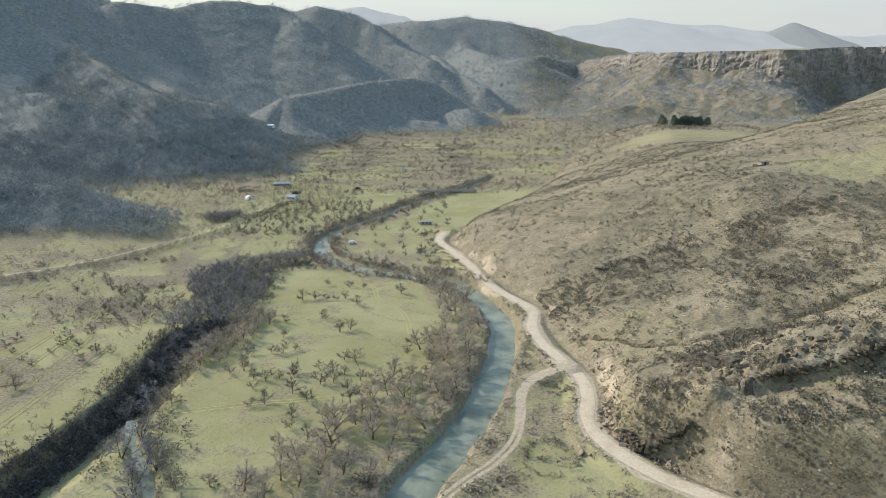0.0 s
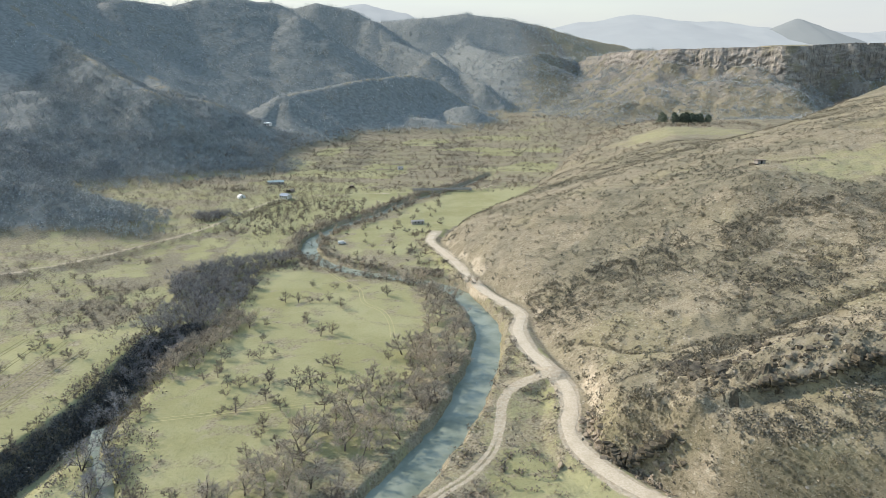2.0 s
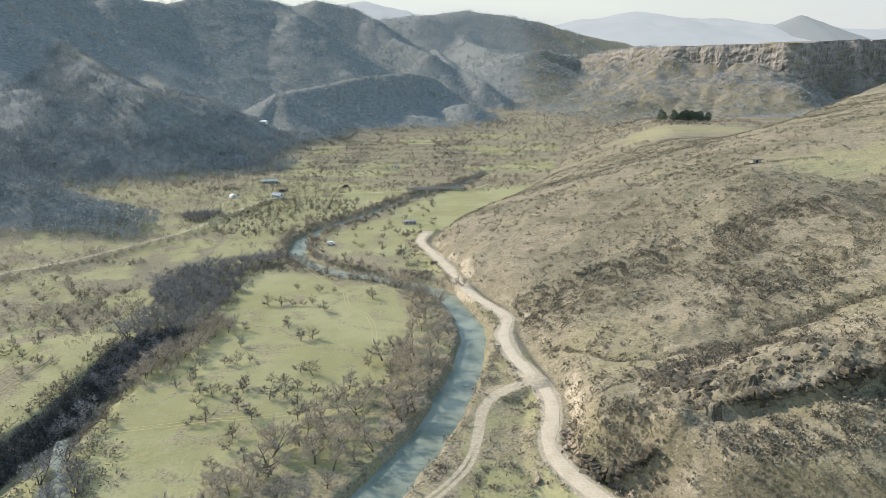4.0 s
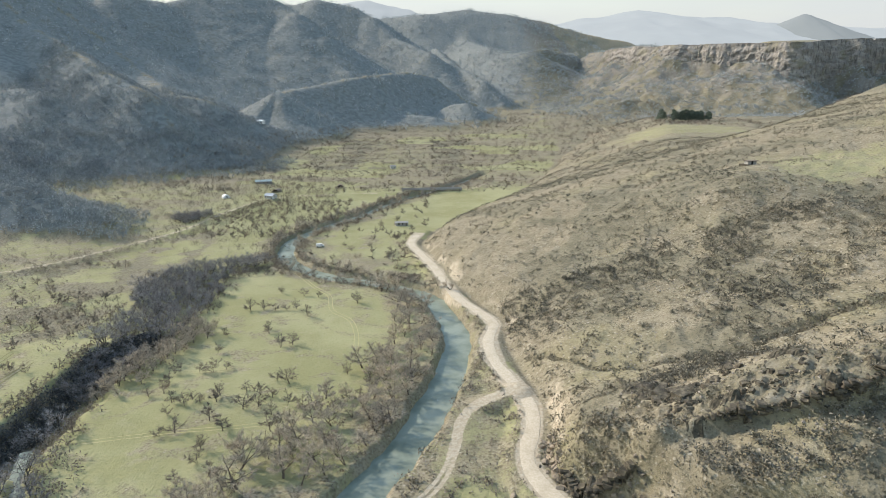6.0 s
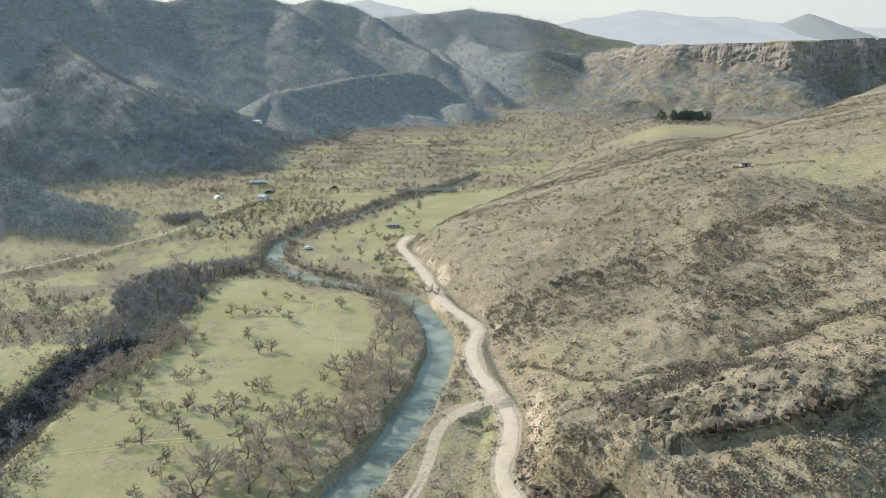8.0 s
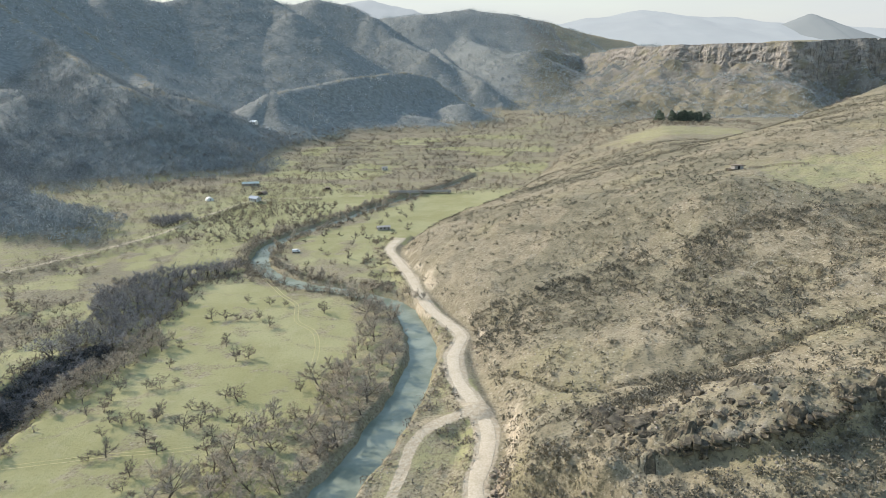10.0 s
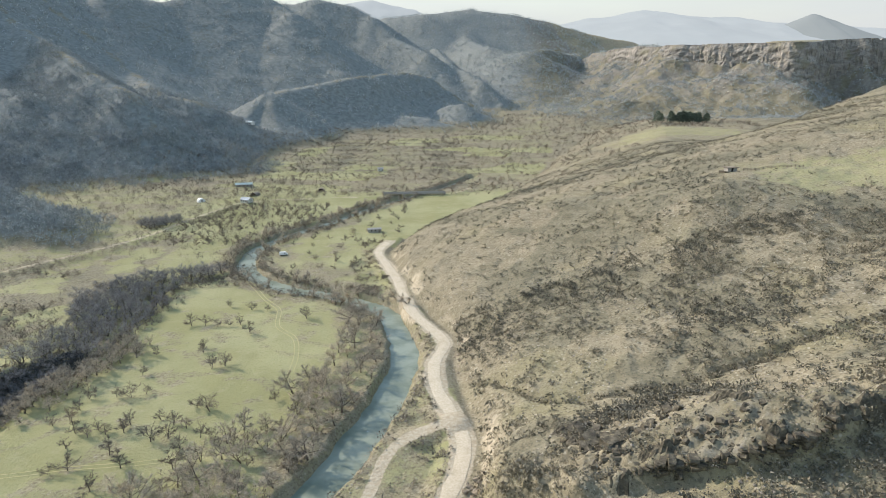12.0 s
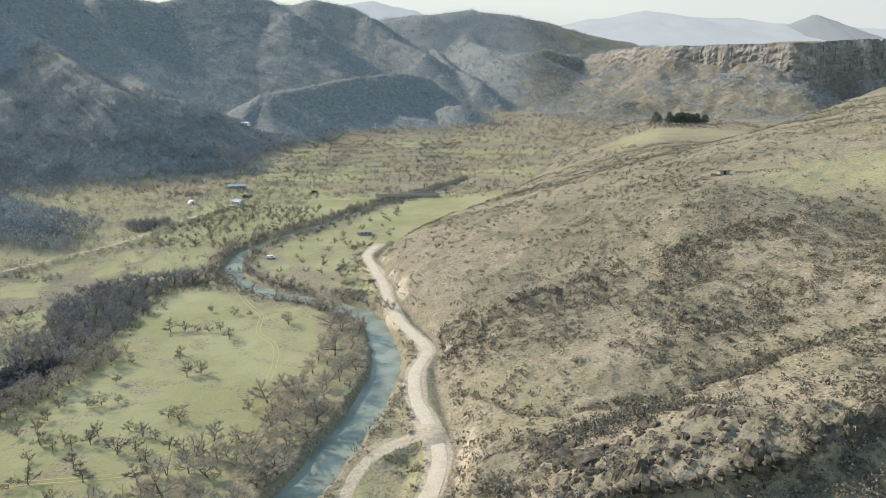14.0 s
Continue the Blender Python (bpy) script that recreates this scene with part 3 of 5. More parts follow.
RUTS = [
    [(-58, 350), (-49.9, 339.3), (-35.7, 317.3), (-24.6, 298.2), (-15.4, 284.7), (-11.1, 266.6), (-2.3, 255.9), (1.9, 241.4), (3.5, 226.7)],
    [(-62, 168.5), (-49.8, 171.2), (-37.3, 174.3), (-24, 176), (-12.4, 179)],
]


def ruts(line, gauge, half, label, material):
    fine = smooth_line(line, 2.0)
    d = np.gradient(fine, axis=0)
    d /= np.hypot(*d.T)[:, None]
    side_ = np.stack([d[:, 1], -d[:, 0]], -1)
    for s_ in (-0.5, 0.5):
        strip_ = fine + side_ * gauge * s_
        ob = ribbon("wheel_rut", strip_, ground_z(strip_[:, 0], strip_[:, 1]) + 0.05, half * (1 + 0.6 * fbm(strip_[:, 0], strip_[:, 1], 5, 2)), material, 3)
        tagged(ob, label, "track", kind="structure")


for line_ in RUTS:
    ruts(line_, 1.6, 0.17, "pale wheel rut worn across the green pasture", RUT_MAT)
for line_ in ([(-122, 150), (-122.3, 182), (-123, 200), (-122.5, 224)], [(-112, 150), (-113, 168), (-113.7, 191), (-114, 221)], [(-106, 145), (-105, 160), (-104, 184), (-102, 213)],
              [(-133, 150), (-133, 190), (-131, 226)], [(-145, 160), (-144, 195), (-141, 228)], [(-171.9, 257.9), (-170.6, 275), (-177.9, 305.9)]):
    ruts(line_, 1.9, 0.22, "dark rut pressed into the far pasture", FURROW_MAT)


# ------------------------------------------------------------------ small helpers for things
def thing(name, label, category, at=(0, 0, 0), turn=0.0, group=""):
    ob = new(name)
    ob.matrix_basis = pose(*at, 0, 0, turn)
    return tagged(ob, label, category, group)


def part(name, bm, material, parent, label="", smooth=False):
    """Links a bmesh as one mesh object under a thing or under a part."""
    me = bpy.data.meshes.new(name)
    bm.to_mesh(me)
    bm.free()
    return hang(name, me, material, parent, label, smooth)


def hang(name, me, material, parent, label="", smooth=False):
    if material and not me.materials:
        me.materials.append(material)
    if smooth:
        me.polygons.foreach_set("use_smooth", [True] * len(me.polygons))
    ob = new(name, me)
    ob.parent = parent
    return tagged(ob, label)


def mesh_of(name, verts, faces, material):
    me = bpy.data.meshes.new(name)
    me.from_pydata([tuple(v) for v in verts], [], [tuple(f) for f in faces])
    me.materials.append(material)
    me.update()
    return me


def bark_material(name, a, b):
    s = Shader(name, 0.9, 0.15)
    col = s.mix(s.band(s.noise(0.6, 3), 0.35, 0.65), a, b)
    tone = s.mix(s.random(), (0.72, 0.72, 0.74), (1.18, 1.12, 1.05))
    s.colour(s.mix(1.0, col, tone, "MULTIPLY"))
    return s.mat


def stuff_material(name, a, b, c):
    s = Shader(name, 0.95, 0.1)
    col = s.ramp(s.random(True), [(0.0, a), (0.5, b), (1.0, c)])
    patch = s.mix(s.band(s.noise(30, 3), 0.35, 0.65), (0.8, 0.8, 0.82), (1.15, 1.1, 1.05))
    s.colour(s.mix(1.0, col, patch, "MULTIPLY"))
    return s.mat


BARK_DARK = bark_material("fruit_tree_bark", (0.10, 0.085, 0.07), (0.16, 0.135, 0.11))
TWIG_DARK = bark_material("fruit_tree_twigs", (0.15, 0.128, 0.105), (0.23, 0.198, 0.16))
BARK_TAN = bark_material("willow_bark", (0.105, 0.087, 0.068), (0.165, 0.138, 0.108))
TWIG_TAN = bark_material("willow_twigs", (0.375, 0.332, 0.26), (0.50, 0.445, 0.355))
# grey bark, darkened partly to stand for shade inside the thicket
BARK_GREY = bark_material("alder_bark", (0.06, 0.055, 0.05), (0.11, 0.10, 0.092))
TWIG_GREY = bark_material("alder_twigs", (0.24, 0.235, 0.232), (0.35, 0.342, 0.335))


def limb(verts, faces, a, b, ra, rb, sides):
    """A tapered limb from a to b."""
    axis = (b - a).normalized()
    u = axis.orthogonal().normalized()
    v = axis.cross(u)
    n = len(verts)
    for p, r in ((a, ra), (b, rb)):
        for k in range(sides):
            ang = 2 * math.pi * k / sides
            verts.append(p + r * (math.cos(ang) * u + math.sin(ang) * v))
    for k in range(sides):
        m = (k + 1) % sides
        faces.append((n + k, n + m, n + sides + m, n + sides + k))


def bare_tree(seed, height, spread, stems, trunk_share, twigs, bark, twig, reach=0.8, width=0.05, depth=3):
    """Meshes of a leafless tree about its foot: the trunk with its limbs, and the crown of twigs."""
    rnd = random.Random(seed)
    verts, faces, tv, tf = [], [], [], []
    tips = []

    def grow(p, way, length, r, level):
        bend = Vector((rnd.uniform(-1, 1), rnd.uniform(-1, 1), rnd.uniform(-0.3, 0.4))) * 0.24
        mid = p + way * length * 0.5 + bend * length * 0.5
        end = mid + (way + bend * 1.5).normalized() * length * 0.5
        sides = (5, 3, 3, 3)[level]
        if level == depth:
            limb(verts, faces, p, end, r, r * 0.5, 3)
        else:
            limb(verts, faces, p, mid, r, r * 0.8, sides)
            limb(verts, faces, mid, end, r * 0.8, r * 0.6, sides)
        if level >= 1:
            tips.append((mid, end, length))
        if level >= 2:
            tips.append((mid, end, length))
        if level == depth:
            return
        # a leader goes on, side limbs leave all along the outer half
        grow(end, (way + bend + Vector((0, 0, 0.25))).normalized(), length * rnd.uniform(0.6, 0.8), r * 0.6, level + 1)
        turn = rnd.uniform(0, 6.28)
        for k in range((4 if stems == 1 else 2, 2, 2)[level]):
            ang = turn + 2.4 * k + rnd.uniform(-0.5, 0.5)
            out = Vector((math.cos(ang), math.sin(ang), 0)) * spread * rnd.uniform(0.8, 1.5)
            w = (way * 0.35 + out + Vector((0, 0, rnd.uniform(-0.15, 0.5)))).normalized()
            start = mid.lerp(end, rnd.uniform(0.1, 1.0)) if level else mid.lerp(end, rnd.uniform(-0.1, 0.9))
            grow(start, w, length * rnd.uniform(0.5, 0.85), r * 0.5, level + 1)

    for k in range(stems):
        lean = Vector((rnd.uniform(-1, 1), rnd.uniform(-1, 1), 0)) * (0.2 if stems == 1 else 0.45)
        foot = Vector((0, 0, -0.3)) + lean * (0 if stems == 1 else 0.15)
        grow(foot, (Vector((0, 0, 1)) + lean).normalized(), height * trunk_share * rnd.uniform(0.85, 1.1) + 0.3, height * (0.025 if stems == 1 else 0.016), 0)
    heart = Vector((0, 0, height * 0.5))
    for k in range(twigs):
        a, b, length = tips[rnd.randrange(len(tips))]
        p = a.lerp(b, rnd.uniform(-0.2, 1.1))
        d = ((b - a).normalized() * 0.5 + (p - heart).normalized() * 0.5 + Vector((rnd.gauss(0, 0.6), rnd.gauss(0, 0.6), rnd.gauss(0.15, 0.55)))).normalized()
        side = d.orthogonal().normalized()
        side.rotate(Matrix.Rotation(rnd.uniform(0, 6.28), 3, d))
        n = len(tv)
        w = width * rnd.uniform(0.6, 1.3)
        l = reach * rnd.uniform(0.5, 1.25)
        tv.extend([p - side * w, p + side * w, p + d * l])
        tf.append((n, n + 1, n + 2))
    top = max(v.z for v in verts + tv)
    k = height / top
    return (mesh_of("trunk", [v * k for v in verts], faces, bark), mesh_of("crown", [v * k for v in tv], tf, twig))


def tree_kind(name, label, variants, group=""):
    made = []
    for trunk, crown in variants:
        ob = thing(name, label, "tree", group=group)
        hang("trunk", trunk, None, ob)
        hang("crown", crown, None, ob)
        made.append(ob)
    return made


def plant(kinds, places, low, high, seed):
    """Sets trees on the ground; the first ones are the patterns themselves."""
    rnd = random.Random(seed)
    zs = ground_z(np.array([p[0] for p in places], float), np.array([p[1] for p in places], float))
    for n, ((x, y), z) in enumerate(zip(places, zs)):
        m = pose(x, y, float(z) - 0.05, 0, 0, rnd.uniform(0, 360))
        size = rnd.uniform(low, high)
        kind = kinds[n] if n < len(kinds) else copy_thing(kinds[rnd.randrange(len(kinds))], m)
        kind.matrix_basis = m @ Matrix.Diagonal((size * rnd.uniform(0.9, 1.15), size * rnd.uniform(0.9, 1.15), size, 1))


def scatter(rnd, count, x0, x1, y0, y1, gap, test):
    """Random places in a rectangle, at least gap apart, that pass a test on arrays of places."""
    x, y = rnd.uniform(x0, x1, count * 30), rnd.uniform(y0, y1, count * 30)
    keep = test(x, y)
    x, y = x[keep], y[keep]
    cells, out = {}, []
    for px, py in zip(x, y):
        c = (int(px // gap), int(py // gap))
        if any((px - q[0]) ** 2 + (py - q[1]) ** 2 < gap * gap for i in (-1, 0, 1) for j in (-1, 0, 1) for q in cells.get((c[0] + i, c[1] + j), ())):
            continue
        cells.setdefault(c, []).append((px, py))
        out.append((px, py))
        if len(out) >= count:
            break
    return out


# ------------------------------------------------------------------ orchard on the pasture
FRUIT = tree_kind("orchard_tree", "leafless dark-barked fruit tree standing on green pasture",
                  [bare_tree(11 + k, 5.4, 0.75, 1 if k % 3 else 2, 0.29, 1000, BARK_DARK, TWIG_DARK, 0.7, 0.021) for k in range(6)], "orchard trees on the pasture")
ORCHARD_NEAR = [(-49.5, 132), (-6, 133), (-42, 133.5), (-35.5, 135), (-16, 144), (-15, 147.5), (-29, 149.5), (-22.5, 153), (-28, 159.5), (-8.5, 161.5), (-5.5, 163), (-29, 165),
                (-19.5, 165.5), (-12.5, 165.5), (4.5, 165.5), (1, 168.5), (-42.5, 171.5), (-66, 172.5), (-39, 173), (15, 173), (-26.5, 174), (-13.5, 174), (4.5, 175), (17, 175),
                (-10.5, 176.5), (-32, 179.5), (-116, 180.5), (3, 182), (-45, 182.5), (-15.5, 183), (-1, 183.5), (-7.5, 185.5), (-24.5, 186), (-42, 187.5), (-20.5, 187.5), (-12, 188),
                (9.5, 188.5), (-38, 189), (-46.5, 189.5), (5.5, 189.5), (-33.5, 190)]
ORCHARD_FAR = [(-41, 191), (-17.5, 192.5), (-21.5, 194), (-55.5, 194), (-33.5, 194), (-51.5, 195.5), (-26.5, 197), (12, 198.5), (-105.5, 198.5), (-14.5, 202), (-52.5, 202.5), (-19, 204),
               (3, 208), (11.5, 208), (-54, 209.5), (-41.5, 210.5), (-46, 210.5), (-38, 212.5), (14, 215), (13, 223), (-45, 225), (-24, 229.5), (-20, 231.5), (-47, 240), (-31, 241.5),
               (-32.5, 245.5), (-20.5, 261), (-114.5, 262.5), (-30.5, 267), (-35, 267), (-40, 267.5), (-45.5, 267.5), (-26.5, 268.5), (-1.5, 274.5), (-127.5, 276), (-20, 283), (-27, 285), (-37.5, 289.5)]
plant(FRUIT, ORCHARD_NEAR + ORCHARD_FAR, 0.7, 1.25, 1)

spots = np.random.RandomState(21)
FRUIT_FAR = tree_kind("orchard_tree", "small leafless fruit tree of the old orchard",
                      [bare_tree(25 + k, 5.2, 0.75, 1 if k % 3 else 2, 0.29, 460, BARK_DARK, TWIG_DARK, 0.95, 0.034, 2) for k in range(5)], "trees of the old orchard")
old_orchard = scatter(spots, 160, -118, -34, 392, 520, 4.6,
                      lambda x, y: (off_line(x, y, RIVER) < -9) & (off_line(x, y, LANE) > 7) & (fbm(x, y, 30, 2) > -0.28))
plant(FRUIT_FAR, old_orchard, 0.65, 1.0, 2)
meadow_trees = scatter(spots, 45, -60, 28, 330, 550, 9,
                       lambda x, y: (off_line(x, y, RIVER) > 12) & (off_line(x, y, ROAD) < -9))
plant([copy_thing(k, Matrix()) for k in FRUIT_FAR], meadow_trees, 0.6, 1.05, 3)

# ------------------------------------------------------------------ trees along the river
WILLOW = tree_kind("riverside_tree", "tall leafless tan-brown tree on the grassy river bank",
                   [bare_tree(41 + k, 7.9, 0.6, 1 + (k % 2), 0.28, 1450, BARK_TAN, TWIG_TAN, 0.95, 0.023) for k in range(6)], "trees along the river")


def bank_test(x, y):
    d = -off_line(x, y, RIVER)
    deep = np.interp(y, [110, 150, 200, 260, 300], [36, 35, 31, 22, 10])
    return (d > 7.2) & (d < deep) & (fbm(x, y, 16, 2) > -0.25)


bank = scatter(spots, 112, -40, 42, 112, 300, 5.2, bank_test)
plant(WILLOW, bank, 0.6, 1.25, 4)
WILLOW_FAR = tree_kind("riverside_tree", "leafless tan-brown tree beside the upper river",
                       [bare_tree(55 + k, 7.6, 0.6, 1 + (k % 2), 0.28, 620, BARK_TAN, TWIG_TAN, 1.1, 0.036, 2) for k in range(4)], "trees along the river")
upper = scatter(spots, 120, -75, 60, 285, 640, 4.2,
                lambda x, y: (np.abs(off_line(x, y, RIVER)) > 5.6) & (np.abs(off_line(x, y, RIVER)) < 10 + 6 * fbm(x, y, 25, 2)) & (off_line(x, y, LANE) > 4))
plant(WILLOW_FAR, upper, 0.5, 0.95, 5)

# ------------------------------------------------------------------ dark thicket round the side stream
ALDER = tree_kind("thicket_tree", "leafless grey tree in the dense thicket along the side stream",
                  [bare_tree(71 + k, 7.5, 0.6, 3, 0.28, 850, BARK_GREY, TWIG_GREY, 0.95, 0.034) for k in range(5)], "trees of the thicket")


def thicket_test(x, y):
    d = off_line(x, y, BROOK)
    wide = np.interp(y, [110, 150, 190, 215, 245, 290, 320, 338], [2.6, 3.2, 3.2, 6, 13, 17, 14, 6])
    return (np.abs(d - np.interp(y, [200, 240, 300, 330], [0, 8, 11, 9])) < wide + 4 * fbm(x, y, 20, 2)) & (np.abs(d) > 2.4)


thick = scatter(spots, 200, -125, -44, 118, 338, 3.1, thicket_test)
plant(ALDER, thick, 0.5, 1.2, 6)
copse = scatter(spots, 26, -152, -118, 428, 462, 3.4, lambda x, y: (np.hypot((x + 134) / 15, (y - 445) / 14) < 1) & (np.abs(off_line(x, y, LANE)) > 4))
plant([copy_thing(k, Matrix()) for k in ALDER], copse, 0.7, 1.2, 16)
stream_side = scatter(spots, 46, -90, -46, 196, 250, 3.6, lambda x, y: (off_line(x, y, BROOK) < -3) & (off_line(x, y, BROOK) > -16 + 5 * fbm(x, y, 15, 2)))
plant([copy_thing(k, Matrix()) for k in WILLOW], stream_side, 0.55, 0.95, 17)
far_field = scatter(spots, 70, -185, -96, 195, 345, 5.0, lambda x, y: (off_line(x, y, BROOK) > 16) & (off_line(x, y, LANE) > 8) & (fbm(x, y, 28, 2) + 0.35 * np.exp(-((x + 118) / 30) ** 2 - ((y - 255) / 22) ** 2) > 0.08))
FIELD_TREE = tree_kind("field_tree", "small leafless tree at the edge of the far pasture",
                       [bare_tree(85 + k, 5.2, 0.75, 1 if k % 3 else 2, 0.29, 460, BARK_DARK, TWIG_DARK, 0.95, 0.034, 2) for k in range(4)], "trees of the far pasture")
plant(FIELD_TREE, far_field, 0.5, 0.95, 18)
bank_trees = scatter(spots, 60, -125, -74, 95, 240, 3.2, lambda x, y: (np.abs(off_line(x, y, SCARP) + 0.5) < 2.2))
plant([copy_thing(k, Matrix()) for k in FIELD_TREE], bank_trees, 0.6, 1.0, 7)


# ------------------------------------------------------------------ uncountable plants
def loose_triangles(name, corners, material):
    """A mesh of separate triangles, three corners each."""
    me = bpy.data.meshes.new(name)
    count = len(corners) // 3
    me.vertices.add(3 * count)
    me.vertices.foreach_set("co", corners.astype(np.float32).ravel())
    me.loops.add(3 * count)
    me.loops.foreach_set("vertex_index", np.arange(3 * count, dtype=np.int32))
    me.polygons.add(count)
    me.polygons.foreach_set("loop_start", np.arange(0, 3 * count, 3, dtype=np.int32))
    me.update(calc_edges=True)
    me.materials.append(material)
    return new(name, me)


def crown_cloud(name, places, radius, height, blades, width, material, seed):
    """One mesh of many far leafless trees: a stem and a rounded crown of short fine twigs."""
    rnd = np.random.RandomState(seed)
    c = np.asarray(places, float)
    n = len(c)
    foot = np.stack([c[:, 0], c[:, 1], ground_z(c[:, 0], c[:, 1]) - 0.3], -1)[:, None]
    radius, height = np.broadcast_to(radius, n)[:, None, None], np.broadcast_to(height, n)[:, None, None]
    v = rnd.normal(size=(n, blades, 3))
    v *= rnd.uniform(0.45, 1.0, (n, blades, 1)) / np.linalg.norm(v, axis=-1, keepdims=True)
    squeeze = rnd.uniform(0.75, 1.25, (n, 1, 3))
    heart = foot + np.concatenate([0 * height, 0 * height, 0.58 * height], -1)
    root = heart + v * squeeze * np.concatenate([radius, radius, 0.45 * height], -1)
    way = v + 0.7 * rnd.normal(size=v.shape) + np.array([0, 0, 0.3])
    way /= np.linalg.norm(way, axis=-1, keepdims=True)
    tip = root + way * radius * rnd.uniform(0.3, 0.6, (n, blades, 1))
    root[:, :1], tip[:, :1] = foot, heart
    side = np.cross(tip - root, rnd.normal(size=v.shape))
    side /= np.linalg.norm(side, axis=-1, keepdims=True) + 1e-6
    w = width * radius * rnd.uniform(0.6, 1.4, (n, blades, 1))
    return loose_triangles(name, np.stack([root - side * w, root + side * w, tip], 2).reshape(-1, 3), material)


def pick(seed, count, x0, x1, y0, y1, chance):
    """Random places in a rectangle, thinned by a chance between 0 and 1."""
    rnd = np.random.RandomState(seed)
    x, y = rnd.uniform(x0, x1, count), rnd.uniform(y0, y1, count)
    keep = rnd.uniform(size=count) < chance(x, y)
    return np.stack([x[keep], y[keep]], -1)


SCRUB = stuff_material("hill_scrub_twigs", (0.125, 0.115, 0.085), (0.19, 0.175, 0.13), (0.27, 0.25, 0.195))
BRUSH = stuff_material("bank_brush_twigs", (0.16, 0.135, 0.105), (0.25, 0.215, 0.165), (0.34, 0.295, 0.23))
# grey twigs with haze mixed into the colour, paler and bluer with distance
HAZED_NEAR_WOODS = stuff_material("near_wood_twigs_hazed", (0.19, 0.212, 0.218), (0.29, 0.315, 0.318), (0.44, 0.46, 0.45))
HAZED_WOODS = stuff_material("far_wood_twigs_hazed", (0.27, 0.295, 0.295), (0.375, 0.405, 0.40), (0.49, 0.515, 0.505))


def hill_chance(x, y):
    hill, d = right_hill(x, y)
    n1, n2 = fbm(x, y, 70, 3), fbm(x, y, 22, 3)
    dense = 0.27 + 0.42 * n1 + 0.6 * n2
    dense = dense + 0.45 * np.exp(-((x - 158) / 48) ** 2 - ((y - 272) / 24) ** 2) + 0.25 * np.exp(-((x - 168) / 28) ** 2 - ((y - 215) / 22) ** 2) - 0.15 * np.exp(-((x - 105) / 25) ** 2 - ((y - 215) / 18) ** 2)
    dense = dense - 0.6 * np.exp(-((x - 228) / 44) ** 2 - ((y - 300) / 31) ** 2) - 0.3 * np.exp(-((x - 112) / 26) ** 2 - ((y - 120) / 9) ** 2) - 0.45 * step(80, 90, x) * step(140, 124, x) * step(131, 134, y) * step(156, 150, y) - 0.22 * np.exp(-((x - 82) / 26) ** 2 - ((y - 188) / 26) ** 2)
    bank_ = np.interp(x, [60, 67.6, 77, 85, 95, 105, 115, 142, 167], [215, 208.4, 190.5, 183.2, 181.2, 181, 178.6, 183.8, 186.1])
    dense = dense + 0.7 * step(2.2, 0.6, np.abs(y - bank_ + 1.2)) * (x > 62) * (x < 172)
    droad, _, _ = near_line(x, y, ROAD)
    return np.clip(dense, 0.05, 1) * (d > 2) * (droad > 3.6)


def sizes(seed, n, low, high):
    return np.random.RandomState(seed).uniform(low, high, n) ** 1.0


hill_near = pick(1, 46000, 58, 210, 100, 260, hill_chance)
r = 0.35 + 1.25 * sizes(2, len(hill_near), 0.0, 1.0) ** 2.6
tagged(crown_cloud("hill_scrub", hill_near, r, r * 1.2, 22, 0.15, SCRUB, 3), "low brown leafless scrub on the dry hillside", "scrub", kind="stuff")
foot_scrub = pick(40, 8500, 60, 150, 100, 165, lambda x, y: (near_line(x, y, ROAD)[0] > 5.0) * (hill_chance(x, y) * 0.7 + 0.22 * (right_hill(x, y)[1] > 3) * (y < 131) + 0.3 * np.exp(-((x - 75) / 12) ** 2 - ((y - 145) / 9) ** 2)))
r = 0.5 + 0.95 * sizes(41, len(foot_scrub), 0.0, 1.0) ** 1.4
tagged(crown_cloud("slope_scrub", foot_scrub, r, r * 1.2, 34, 0.15, SCRUB, 42), "dark leafless bushes round the crags and the slope below", "scrub", kind="stuff")
hill_far = pick(4, 74000, 20, 420, 255, 620, hill_chance)
r = 0.45 + 0.95 * sizes(5, len(hill_far), 0.0, 1.0) ** 2
tagged(crown_cloud("hill_scrub", hill_far, r, r * 1.2, 9, 0.27, SCRUB, 6), "low brown leafless scrub on the upper hillside", "scrub", kind="stuff")


def bank_chance(x, y):
    d = np.abs(off_line(x, y, RIVER))
    b = np.abs(off_line(x, y, BROOK))
    n = fbm(x, y, 18, 3)
    c = step(15, 7, d + 6 * n) * (d > 5.8) * np.where(y < 290, 0.24, 0.8) + step(16, 5, b + 9 * n) * 0.8 * ((b > 2.2) | (y > 173)) * step(110, 190, y)
    e = off_line(x, y, BROOK)
    c = c + 0.8 * step(-10, -6.5, e + 3 * n) * np.maximum(step(-1.2, -2.0, e), step(172, 175, y)) * step(3, 1, e) * step(128, 145, y) * step(250, 225, y)
    r = near_line(x, y, ROAD)[0]
    return np.clip(c, 0, 1) * (r > 4) * (near_line(x, y, TRACK)[0] > 2.2)


brush = pick(7, 60000, -130, 75, 105, 660, bank_chance)
r = sizes(8, len(brush), 0.5, 1.6)
tagged(crown_cloud("bank_brush", brush, r, r * 1.6, 17, 0.14, BRUSH, 9), "leafless brown brush along the river banks", "scrub", kind="stuff")


# brush twigs coloured darker than elsewhere to stand for the bank's shade
SHADE_BRUSH = stuff_material("shade_darkened_brush_twigs", (0.065, 0.066, 0.064), (0.105, 0.106, 0.102), (0.165, 0.163, 0.155))
